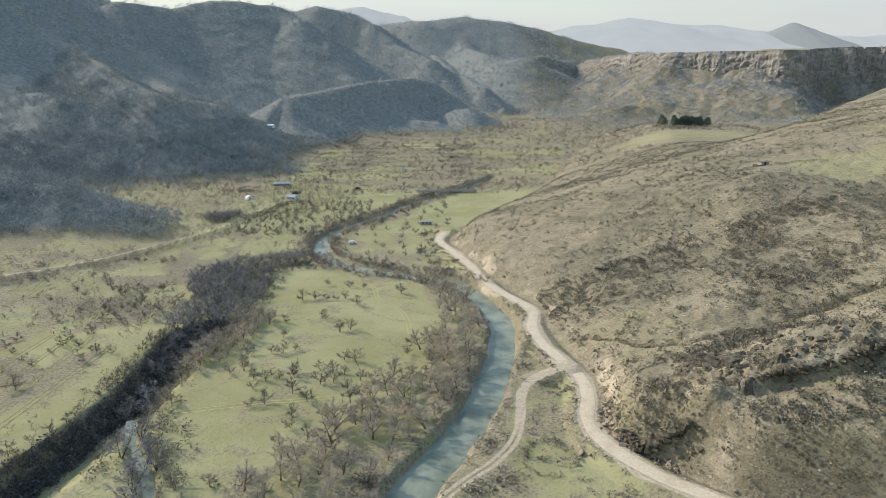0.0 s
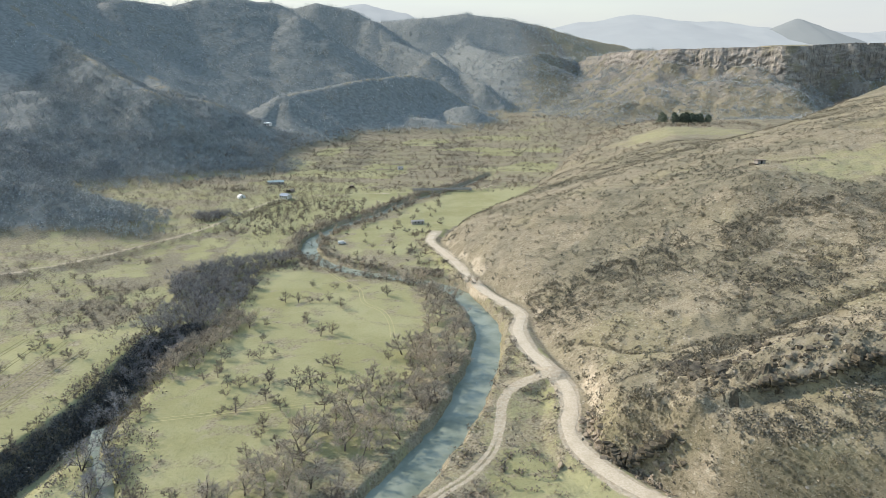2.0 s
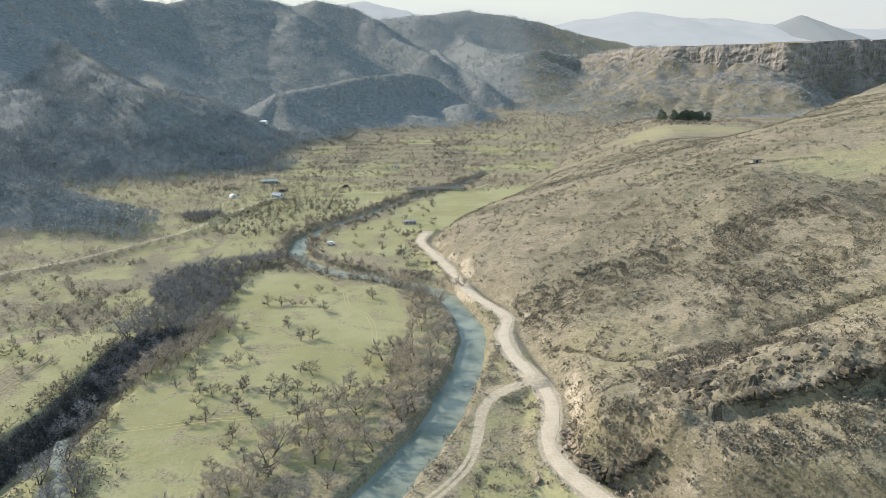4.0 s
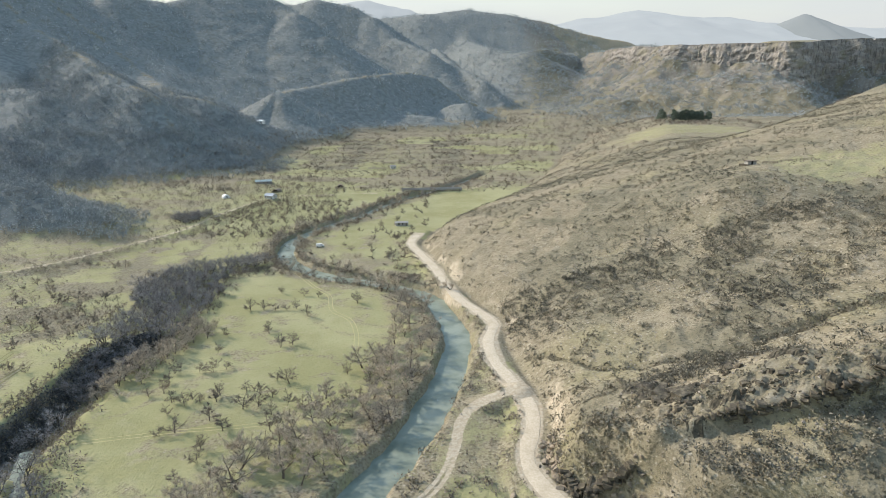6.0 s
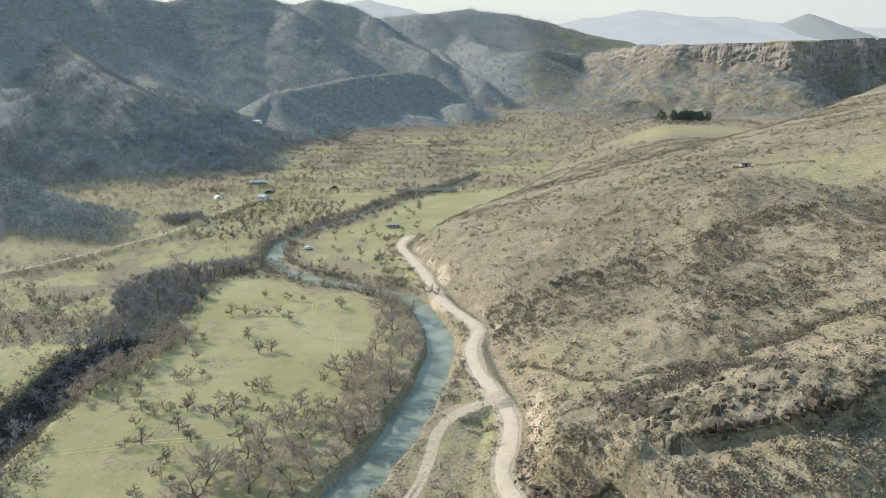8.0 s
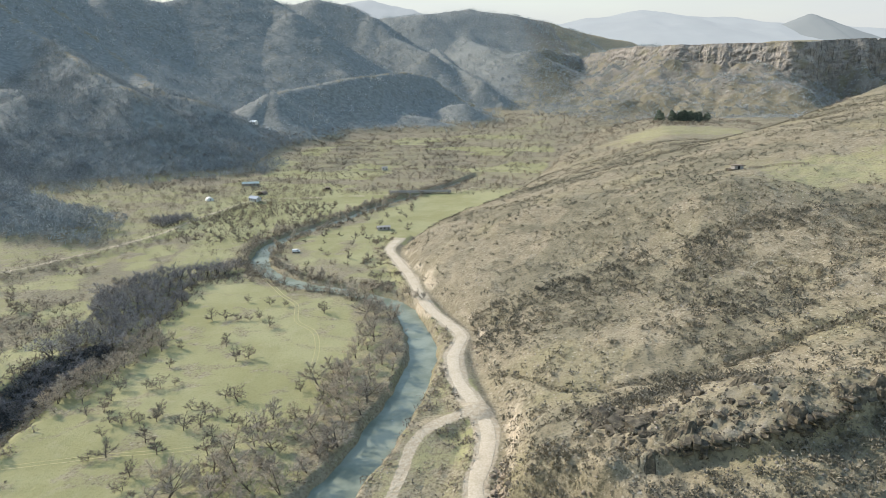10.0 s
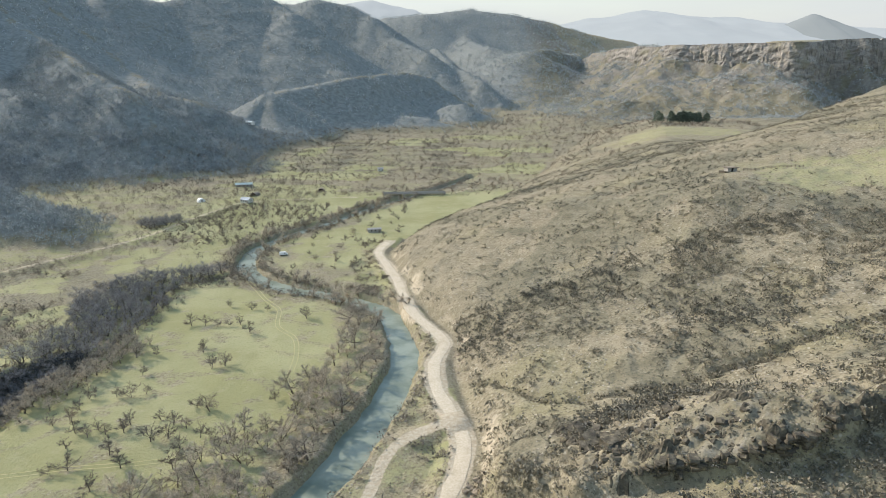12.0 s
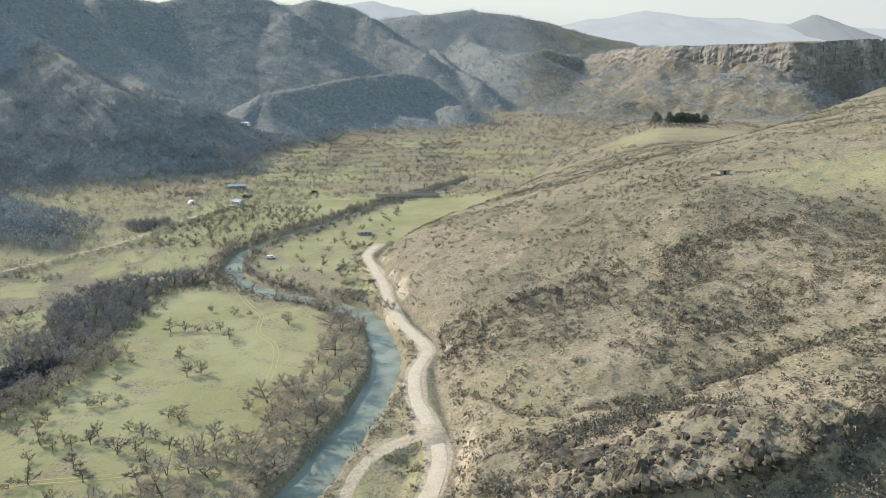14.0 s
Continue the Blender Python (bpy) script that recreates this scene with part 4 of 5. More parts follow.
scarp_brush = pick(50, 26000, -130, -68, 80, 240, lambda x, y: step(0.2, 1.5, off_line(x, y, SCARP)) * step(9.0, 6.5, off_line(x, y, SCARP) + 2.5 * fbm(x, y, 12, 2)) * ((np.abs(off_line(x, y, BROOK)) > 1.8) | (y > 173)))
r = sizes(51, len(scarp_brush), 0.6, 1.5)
tagged(crown_cloud("scarp_brush", scarp_brush, r, r * 1.7, 16, 0.2, SHADE_BRUSH, 52), "dense brush on the shaded bank, its colour darkened to stand for shade", "scrub", kind="stuff")


def strip_chance(x, y):
    """Between river and road."""
    a, b = off_line(x, y, RIVER), off_line(x, y, ROAD)
    n = fbm(x, y, 14, 3)
    return np.clip(0.22 + 0.9 * n + 0.35 * step(8, 4, -b), 0, 1) * (a > 8) * (b < -3.4) * (near_line(x, y, TRACK)[0] > 2.2)


strip = pick(10, 15000, 5, 66, 110, 400, strip_chance)
r = sizes(11, len(strip), 0.3, 1.3)
tagged(crown_cloud("verge_scrub", strip, r, r * 1.2, 16, 0.18, BRUSH, 12), "tufts and bare bushes between river and road", "scrub", kind="stuff")


def field_chance(x, y):
    """Hedges, lone bushes and overgrown plots on the far side of the river."""
    n1, n2 = fbm(x, y, 60, 3), fbm(x + 300, y, 20, 2)
    lane = np.abs(off_line(x, y, LANE))
    c = 0.05 + 0.2 * step(360, 420, y) + 0.9 * np.maximum(n1 - 0.1, 0) + 0.7 * np.maximum(n2 - 0.2, 0) + 0.5 * step(13, 5, lane + 8 * n2) + 0.8 * step(9, 6, np.abs(off_line(x, y, LANE) - 7) + 6 * n2)
    c = c * (off_line(x, y, BROOK) > 14) + 0.9 * np.exp(-((x + 115) / 36) ** 2 - ((y - 255) / 20) ** 2) * (off_line(x, y, BROOK) > 5)
    return np.clip(c, 0, 1) * (lane > 3) * (left_land(x, y) < 6)


field = pick(13, 19000, -330, -50, 120, 640, field_chance)
r = sizes(14, len(field), 0.6, 2.2)
tagged(crown_cloud("field_bushes", field, r, r * 2.0, 26, 0.07, BRUSH, 15), "leafless bushes and small trees scattered on the far pasture", "bushes", kind="stuff")


def far_chance(x, y):
    n1, n2 = fbm(x, y, 90, 3), fbm(x, y + 100, 30, 2)
    # hedges along the terrace banks
    row = (np.abs((y + 0.18 * x + 14 * n1) % 31 - 15) < 2.4) | (np.abs((x - 0.25 * y + 10 * n2) % 95 - 47) < 2.2) & (n1 > -0.1)
    c = 0.1 + 0.7 * np.maximum(n1, 0) + 0.6 * np.maximum(n2, 0) + 0.8 * row * (n2 > -0.3)
    q = floor_z(x, y) + 6
    c = c + 0.7 * step(0.55, 0.75, (q / 2.2) % 1.0) * step(640, 720, y) * step(1000, 900, y) * step(-230, -160, x) * step(140, 60, x) * (n2 > -0.2)
    hill, d = right_hill(x, y)
    return np.clip(c, 0, 1) * (left_land(x, y) < 30) * ((d < 0) | (y > 640)) * (np.exp(-((x - 310) / 80) ** 2 - ((y - 720) / 80) ** 2) < 0.3)


valley = pick(16, 34000, -240, 460, 560, 1260, far_chance)
r = 0.9 + 2.1 * sizes(17, len(valley), 0, 1) ** 2
tagged(crown_cloud("valley_bushes", valley, r, r * 1.5, 12, 0.2, BRUSH, 18), "leafless bushes and hedges of the upper valley", "bushes", kind="stuff")


def wood_chance(x, y):
    z = left_land(x, y)
    n1, n2 = fbm(x, y, 110, 3), fbm(x, y, 35, 2)
    # trees stay off the crests, where pale ground stands for sunlit rims
    ridge = np.minimum(near_line(x, y, [p[:2] for p in HILLS[0][0]], 60)[0], np.minimum(near_line(x, y, [p[:2] for p in HILLS[1][0]], 60)[0], near_line(x, y, [p[:2] for p in HILLS[7][0]], 60)[0]))
    return np.clip(0.62 + 0.8 * n1 + 0.5 * n2 - 0.22 * step(1750, 2100, y), 0.06, 1) * (ridge > 3 + 12 * n2) * (z > 4 + 0.05 * np.maximum(y - 700, 0))


wood_near = pick(19, 17000, -480, -120, 370, 900, wood_chance)
r = sizes(20, len(wood_near), 1.5, 3.3)
tagged(crown_cloud("hillside_wood", wood_near, r, r * 2.1, 22, 0.12, HAZED_NEAR_WOODS, 21), "leafless grey woodland on the shaded hillsides, tinted bluish for haze", "woodland", kind="stuff")
edge_wood = pick(28, 5600, -420, -130, 380, 760, lambda x, y: np.clip(0.65 + 0.8 * fbm(x, y, 45, 3), 0, 1) * (left_land(x, y) < 45) * (left_land(x, y) > -7 + 5 * fbm(x, y, 30, 2))
                 * (np.abs(off_line(x, y, LANE)) > 9) * (np.hypot(x + 142, y - 534) > 15) * (np.hypot(x + 131, y - 612) > 18))
r = sizes(29, len(edge_wood), 2.0, 3.8)
tagged(crown_cloud("wood_edge", edge_wood, r, r * 2.2, 40, 0.075, HAZED_NEAR_WOODS, 30), "leafless trees along the foot of the wooded hills, paled bluish for haze", "woodland", kind="stuff")
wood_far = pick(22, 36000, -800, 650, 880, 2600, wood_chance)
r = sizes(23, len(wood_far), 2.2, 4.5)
tagged(crown_cloud("hillside_wood", wood_far, r, r * 1.8, 11, 0.19, HAZED_WOODS, 24), "leafless grey woodland on the farther ridges, paled bluish for haze", "woodland", kind="stuff")


def talus_chance(x, y):
    _, out = mesa(x, y)
    return np.clip(0.62 + 1.1 * fbm(x, y, 45, 3), 0.1, 1) * step(-380, -230, out) * (out < -10)


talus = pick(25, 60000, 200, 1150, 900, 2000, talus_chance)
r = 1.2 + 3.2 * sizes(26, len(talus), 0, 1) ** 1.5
tagged(crown_cloud("talus_scrub", talus, r, r * 1.2, 13, 0.17, HAZED_WOODS, 27), "grey scrub on the scree below the cliff, paled bluish for haze", "scrub", kind="stuff")


# ------------------------------------------------------------------ rock
def rock_material(name, dark, mid, pale, joined=False):
    s = Shader(name, 0.9, 0.2)
    n = s.noise(1.4, 5, 0.65, (1, 1, 1.8))
    col = s.ramp(n, [(0.28, dark), (0.5, mid), (0.72, pale)])
    tone = s.mix(s.random(joined), (0.75, 0.75, 0.76), (1.15, 1.1, 1.04))
    lichen = s.band(s.noise(0.7, 4), 0.58, 0.68)
    col = s.mix(s.math("MULTIPLY", lichen, 0.45), col, (0.30, 0.27, 0.15))
    s.colour(s.mix(1.0, col, tone, "MULTIPLY")).bump(s.noise(0.35, 5), 0.8, 0.15)
    return s.mat


BASALT = rock_material("weathered_basalt", (0.032, 0.029, 0.023), (0.092, 0.082, 0.062), (0.185, 0.163, 0.12))
PALE_ROCK = rock_material("pale_cut_rock", (0.14, 0.115, 0.085), (0.26, 0.22, 0.165), (0.41, 0.35, 0.27))


def rock_mesh(seed, material, flat=0.75, points=15):
    rnd = random.Random(seed)
    bm = bmesh.new()
    for _ in range(points):
        v = Vector((rnd.gauss(0, 1), rnd.gauss(0, 1), rnd.gauss(0, 1))).normalized() * rnd.uniform(0.75, 1.05)
        bm.verts.new((v.x, v.y * 0.85, v.z * flat))
    bmesh.ops.convex_hull(bm, input=bm.verts)
    bmesh.ops.delete(bm, geom=[v for v in bm.verts if not v.link_faces], context="VERTS")
    me = bpy.data.meshes.new("rock")
    bm.to_mesh(me)
    bm.free()
    me.materials.append(material)
    return me


ROCKS = [rock_mesh(k, BASALT, 0.7, 14) for k in range(8)]
PALE_ROCKS = [rock_mesh(30 + k, PALE_ROCK, 0.8, 14) for k in range(5)]


def block_mesh(seed, material):
    """A slab of layered rock with broken corners."""
    rnd = random.Random(seed)
    bm = bmesh.new()
    for sx in (-1, 1):
        for sy in (-1, 1):
            for sz in (-1, 1):
                k = rnd.uniform(0.72, 1.08)
                bm.verts.new((sx * k, sy * rnd.uniform(0.7, 1.05), sz * rnd.uniform(0.8, 1.0)))
    for _ in range(5):
        bm.verts.new((rnd.uniform(-1.1, 1.1), rnd.choice((-1, 1)) * rnd.uniform(0.9, 1.2), rnd.uniform(-0.8, 0.9)))
    bmesh.ops.convex_hull(bm, input=bm.verts)
    bmesh.ops.delete(bm, geom=[v for v in bm.verts if not v.link_faces], context="VERTS")
    me = bpy.data.meshes.new("rock")
    bm.to_mesh(me)
    bm.free()
    me.materials.append(material)
    return me


def rock_ledge(label, line, tall, meshes, seed, out):
    """Courses of slabs that break out of the slope along a line."""
    rnd = random.Random(seed)
    fine = smooth_line(line, 1.05)
    way = np.gradient(fine, axis=0)
    x0, y0 = fine[0]
    z0 = ground_z(x0, y0)
    base = thing("rock_ledge", label, "rock", (x0, y0, z0))
    tops = ground_z(fine[:, 0], fine[:, 1] + 2.2)
    for (x, y), (dx, dy), top in zip(fine, way, tops):
        turn = math.degrees(math.atan2(dy, dx))
        h, back = rnd.uniform(0.1, 0.5), 0.0
        while h < tall * rnd.uniform(0.8, 1.15):
            high = rnd.uniform(0.3, 0.62)
            ob = hang("rock", meshes[rnd.randrange(len(meshes))], None, base)
            ob.matrix_basis = pose(x - x0 + rnd.uniform(-0.3, 0.3), y - y0 - out - back + rnd.uniform(-0.35, 0.35), float(top) - z0 - h - high, rnd.uniform(-12, 12), rnd.uniform(-12, 12), turn + rnd.uniform(-28, 28)) @ Matrix.Diagonal((rnd.uniform(0.35, 1.1), rnd.uniform(0.8, 1.4), high * rnd.uniform(0.7, 1.3), 1))
            h, back = h + 1.7 * high, back + rnd.uniform(-0.35, 0.2)
    return base


def outcrop(label, spots_, meshes, seed):
    """Rocks (x, y, size) that stick out of the slope as one outcrop."""
    rnd = random.Random(seed)
    x0, y0 = spots_[0][:2]
    z0 = ground_z(x0, y0)
    base = thing("rock_outcrop", label, "rock", (x0, y0, z0))
    zs = ground_z(np.array([p[0] for p in spots_]), np.array([p[1] for p in spots_]))
    for (x, y, size), z in zip(spots_, zs):
        ob = hang("rock", meshes[rnd.randrange(len(meshes))], None, base)
        ob.matrix_basis = pose(x - x0, y - y0, float(z) - z0 - 0.22 * size, rnd.uniform(-25, 25), rnd.uniform(-25, 25), rnd.uniform(0, 360)) @ Matrix.Diagonal((size * rnd.uniform(0.9, 1.5), size, size * rnd.uniform(0.8, 1.3), 1))
    return base


def along(line, count, wide, low, high, seed):
    """Random spots along a line of plan points, with sizes."""
    rnd = random.Random(seed)
    fine = smooth_line(line, 0.7)
    out = []
    for _ in range(count):
        p = fine[rnd.randrange(len(fine))]
        out.append((p[0] + rnd.gauss(0, wide), p[1] + rnd.gauss(0, wide), low + (high - low) * rnd.random() ** 2))
    return out


LEDGE = [(84, 138.5), (90, 137), (97, 134.8), (103, 132.8), (108, 131.5), (113, 131.6), (119, 133), (125, 135), (131, 136), (142, 133)]
BLOCKS = [block_mesh(60 + k, BASALT) for k in range(8)]
rock_ledge("low dark crag above the road cutting", [(61.5, 148), (63, 144.5), (65.5, 142), (69, 140), (73, 138.2)], 2.6, BLOCKS, 3, 0.2)
rock_ledge("dark layered rock ledge with an overhang above the slope", LEDGE, 2.8, BLOCKS + ROCKS, 1, 0.9)
outcrop("loose dark boulders along the rock ledge", along(LEDGE, 60, 1.4, 0.3, 0.9, 1), ROCKS, 2)
outcrop("cluster of dark weathered crags on the hillside", along([(80, 157), (84, 152), (86, 147), (85, 142)], 150, 1.9, 0.25, 1.1, 3) + [(86.5, 146.5, 1.7), (83.5, 150.5, 1.5), (88, 150, 1.4), (85, 148, 1.5)], BLOCKS + ROCKS, 4)
outcrop("broken rock band across the grassy brow", along([(91, 147), (95, 149), (99, 150.5)], 46, 1.0, 0.25, 0.8, 5) + along([(96, 140), (101, 138.5), (106, 138), (110, 139.5)], 70, 1.3, 0.2, 0.7, 6), BLOCKS + ROCKS[:3], 7)
outcrop("steep pale rock face cut above the road", along([(61.5, 166), (60.5, 158), (60, 152), (62.5, 146), (66, 141.5), (70, 138), (75, 136)], 190, 1.1, 0.4, 1.7, 8), PALE_ROCKS + ROCKS[:2], 9)
outcrop("crumbling pale cutting beside the road", along([(66, 137), (72, 132), (78, 126.5), (88, 119)], 60, 0.8, 0.25, 0.8, 10) + along([(58, 222), (60, 228), (58.5, 236), (57, 242)], 34, 0.7, 0.25, 0.9, 11), PALE_ROCKS, 12)
outcrop("old terrace bank edged with field stones", along([(67.6, 208.4), (77, 190.5), (85, 183.2), (95, 181.2), (105, 181), (114, 178.6)], 120, 0.35, 0.2, 0.55, 13), ROCKS, 14)
outcrop("line of dark stones along a hillside ditch", along([(140, 183), (151, 185.4), (160, 186.3), (169, 186.1)], 60, 0.4, 0.2, 0.6, 15), ROCKS, 16)


def crag_sheet():
    """The craggy rock that breaks through the slope above the road and along the ledge."""
    xs, ys = np.meshgrid(np.arange(57, 146, 0.38), np.arange(124, 172, 0.38))
    x, y = xs.ravel(), ys.ravel()
    g = ground_z(x, y)
    n = fbm(x, y, 7, 2)
    bands = ((smooth_line(LEDGE, 1.0) + np.array([0, 1.8]), 4.2), (smooth_line([(80, 158), (84, 152), (87, 146), (85, 141)], 1.0), 4.5),
             (smooth_line([(93, 147), (99, 150), (106, 147), (113, 144)], 1.0), 2.4))
    mask = np.zeros(len(x))
    for line, wide in bands:
        d = near_line(x, y, line)[0]
        mask = np.maximum(mask, step(wide * 1.7, wide * 0.3, d + 4 * n))
    swell = 2.4 * fbm(x, y, 6.5, 3)
    beds = np.floor(swell / 0.6) * 0.6 + 0.6 * step(0.7, 1.0, swell / 0.6 - np.floor(swell / 0.6))
    rough = 0.9 * beds + 0.45 * (ridged(x, y, 2.2, 2) - 0.2) + 0.35 * fbm(x, y, 1.1, 2)
    z = g - 0.9 + mask * (0.85 + rough)
    ob = new("rock_face", sheet("rock_face", np.stack([x, y, z], -1), grid_faces(*xs.shape), CRAG, False))
    return tagged(ob, "weathered brown crags breaking through the hillside", "rock", kind="structure")


CRAG = rock_material("weathered_crag", (0.04, 0.036, 0.027), (0.105, 0.092, 0.066), (0.19, 0.168, 0.12))
crag_sheet()


def stone(name, label, x, y, size, mesh, seed):
    rnd = random.Random(seed)
    ob = new(name, mesh)
    ob.matrix_basis = pose(x, y, ground_z(x, y) + 0.3 * size, rnd.uniform(-15, 15), rnd.uniform(-15, 15), rnd.uniform(0, 360)) @ Matrix.Diagonal((size, size, size, 1))
    return tagged(ob, label, "boulder", "boulders")


stone("boulder", "large pale boulder on the grass below the road", 49.3, 144.3, 1.25, PALE_ROCKS[0], 1)
stone("boulder", "small pale boulder beside the large one", 51.0, 143.0, 0.7, PALE_ROCKS[1], 2)
for n, (x, y, size) in enumerate([(128, 197, 1.3), (131, 200, 0.9), (135, 194, 1.0), (118, 171, 0.9), (104, 121, 0.6), (96, 126, 0.5), (110, 127, 0.6), (89, 128, 0.5), (150, 214, 1.0), (140, 206, 0.8)]):
    stone("boulder", "grey boulder on the dry hillside", x, y, size, ROCKS[n % 8], 10 + n)


def stones(name, label, places, low, high, material, seed):
    """Many small loose stones as one mesh."""
    rnd = np.random.RandomState(seed)
    c = np.asarray(places, float)
    n = len(c)
    z = ground_z(c[:, 0], c[:, 1])
    s = (low + (high - low) * rnd.uniform(size=n) ** 2)[:, None, None]
    octa = np.array([(1, 0, 0), (0, 1, 0), (-1, 0, 0), (0, -1, 0), (0, 0, 0.8), (0, 0, -0.8)], float)
    turn = rnd.uniform(0, 6.28, n)
    v = octa[None] * rnd.uniform(0.6, 1.2, (n, 6, 1)) + rnd.normal(0, 0.12, (n, 6, 3))
    x, y = v[..., 0] * np.cos(turn)[:, None] - v[..., 1] * np.sin(turn)[:, None], v[..., 0] * np.sin(turn)[:, None] + v[..., 1] * np.cos(turn)[:, None]
    v = np.stack([x, y, v[..., 2]], -1) * s + np.stack([c[:, 0], c[:, 1], z], -1)[:, None]
    f = np.array([(0, 1, 4), (1, 2, 4), (2, 3, 4), (3, 0, 4), (1, 0, 5), (2, 1, 5), (3, 2, 5), (0, 3, 5)])
    faces = (f[None] + 6 * np.arange(n)[:, None, None]).reshape(-1, 3)
    me = mesh_of(name, v.reshape(-1, 3).tolist(), faces.tolist(), material)
    return tagged(new(name, me), label, "stones", kind="stuff")


STONE_MIX = stuff_material("loose_stone", (0.17, 0.155, 0.13), (0.28, 0.255, 0.21), (0.42, 0.38, 0.32))


def stone_chance(x, y):
    hill, d = right_hill(x, y)
    return np.clip(0.25 + fbm(x, y, 30, 3) + 0.5 * np.exp(-((x - 90) / 25) ** 2 - ((y - 150) / 16) ** 2), 0, 1) * (d > 1) * (near_line(x, y, ROAD)[0] > 3.2)


stones("hillside_stones", "loose grey stones strewn over the dry hillside", pick(31, 14000, 56, 200, 105, 300, stone_chance), 0.1, 0.5, STONE_MIX, 32)


RUBBLE_MIX = stuff_material("broken_rock", (0.09, 0.08, 0.062), (0.17, 0.15, 0.115), (0.27, 0.24, 0.185))


def rubble_chance(x, y):
    cut = near_line(x, y, smooth_line([(62, 168), (61, 158), (62, 150), (65, 145), (69, 141), (75, 138), (84, 130), (92, 121)], 2.0))[0]
    under = np.exp(-((x - 110) / 26) ** 2 - ((y - 126) / 6) ** 2) + np.exp(-((x - 98) / 22) ** 2 - ((y - 142) / 7) ** 2)
    return np.clip(0.9 * step(7, 2, cut + 3 * fbm(x, y, 8, 2)) + 0.6 * under, 0, 1) * (near_line(x, y, ROAD)[0] > 4.2)


stones("slope_rubble", "broken rock and rubble on the cutting and below the ledge", pick(37, 11000, 58, 150, 112, 170, rubble_chance), 0.1, 0.42, RUBBLE_MIX, 38)


def shingle_chance(x, y):
    d = off_line(x, y, RIVER)
    return step(5.5, 6.5, d) * step(10.5, 8, d + 3 * fbm(x, y, 12, 2)) * (0.25 + 0.75 * np.exp(-((y - 163) / 14) ** 2))


stones("river_stones", "wet and dry stones along the river's edge", pick(33, 9000, 0, 60, 110, 290, shingle_chance), 0.1, 0.45, STONE_MIX, 34)


def scree_chance(x, y):
    _, out = mesa(x, y)
    return np.clip(0.2 + 1.1 * fbm(x, y, 70, 3), 0, 1) * step(-240, -120, out) * (out < -8)


stones("scree", "grey scree blocks below the basalt cliff", pick(35, 14000, 300, 1100, 1000, 1900, scree_chance), 1.0, 3.6, STONE_MIX, 36)


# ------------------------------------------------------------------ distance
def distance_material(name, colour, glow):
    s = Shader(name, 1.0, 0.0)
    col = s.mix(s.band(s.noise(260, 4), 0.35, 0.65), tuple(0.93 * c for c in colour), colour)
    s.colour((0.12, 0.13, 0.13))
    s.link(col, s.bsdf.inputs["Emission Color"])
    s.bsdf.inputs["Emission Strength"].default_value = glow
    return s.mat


def range_mesh(name, line, slope, rnd, deep, material, detail):
    p = np.array(line, float)
    xs, ys = np.linspace(p[:, 0].min() - 500, p[:, 0].max() + 500, 130), p[:, 1].mean() + np.linspace(-1900, deep, 40)
    x, y = np.meshgrid(xs, ys)
    z = crest(x, y, line, slope, rnd) + detail * (ridged(x, y, 330, 3) - 0.4)
    return new(name, sheet(name, np.stack([x, y, z], -1).reshape(-1, 3), grid_faces(*x.shape), material))


# haze over the ranges is put in as a pale glow of their own
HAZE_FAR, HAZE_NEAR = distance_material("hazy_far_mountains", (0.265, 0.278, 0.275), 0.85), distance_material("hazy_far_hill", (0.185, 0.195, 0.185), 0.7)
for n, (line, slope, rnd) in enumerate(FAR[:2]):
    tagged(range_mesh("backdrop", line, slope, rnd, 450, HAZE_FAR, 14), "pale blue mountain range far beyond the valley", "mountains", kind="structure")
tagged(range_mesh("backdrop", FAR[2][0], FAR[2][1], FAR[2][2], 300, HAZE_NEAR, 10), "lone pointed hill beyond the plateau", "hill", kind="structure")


# ------------------------------------------------------------------ the cliff
def cliff_material():
    s = Shader("basalt_cliff", 0.9, 0.15)
    layers = s.noise(13, 5, 0.7, (0.6, 0.6, 1.5))
    cracks = s.noise(5, 4, 0.7, (1.0, 1.0, 0.22))
    col = s.ramp(layers, [(0.3, (0.13, 0.12, 0.105)), (0.5, (0.25, 0.23, 0.20)), (0.7, (0.37, 0.335, 0.285))])
    col = s.mix(s.math("MULTIPLY", s.band(cracks, 0.5, 0.66), 0.75), col, (0.085, 0.08, 0.072))
    col = s.mix(s.math("MULTIPLY", s.band(s.noise(26, 4), 0.52, 0.68), 0.6), col, (0.20, 0.185, 0.12))
    s.colour(col).bump(s.noise(3, 5, 0.7), 0.8, 1.5)
    return s.mat


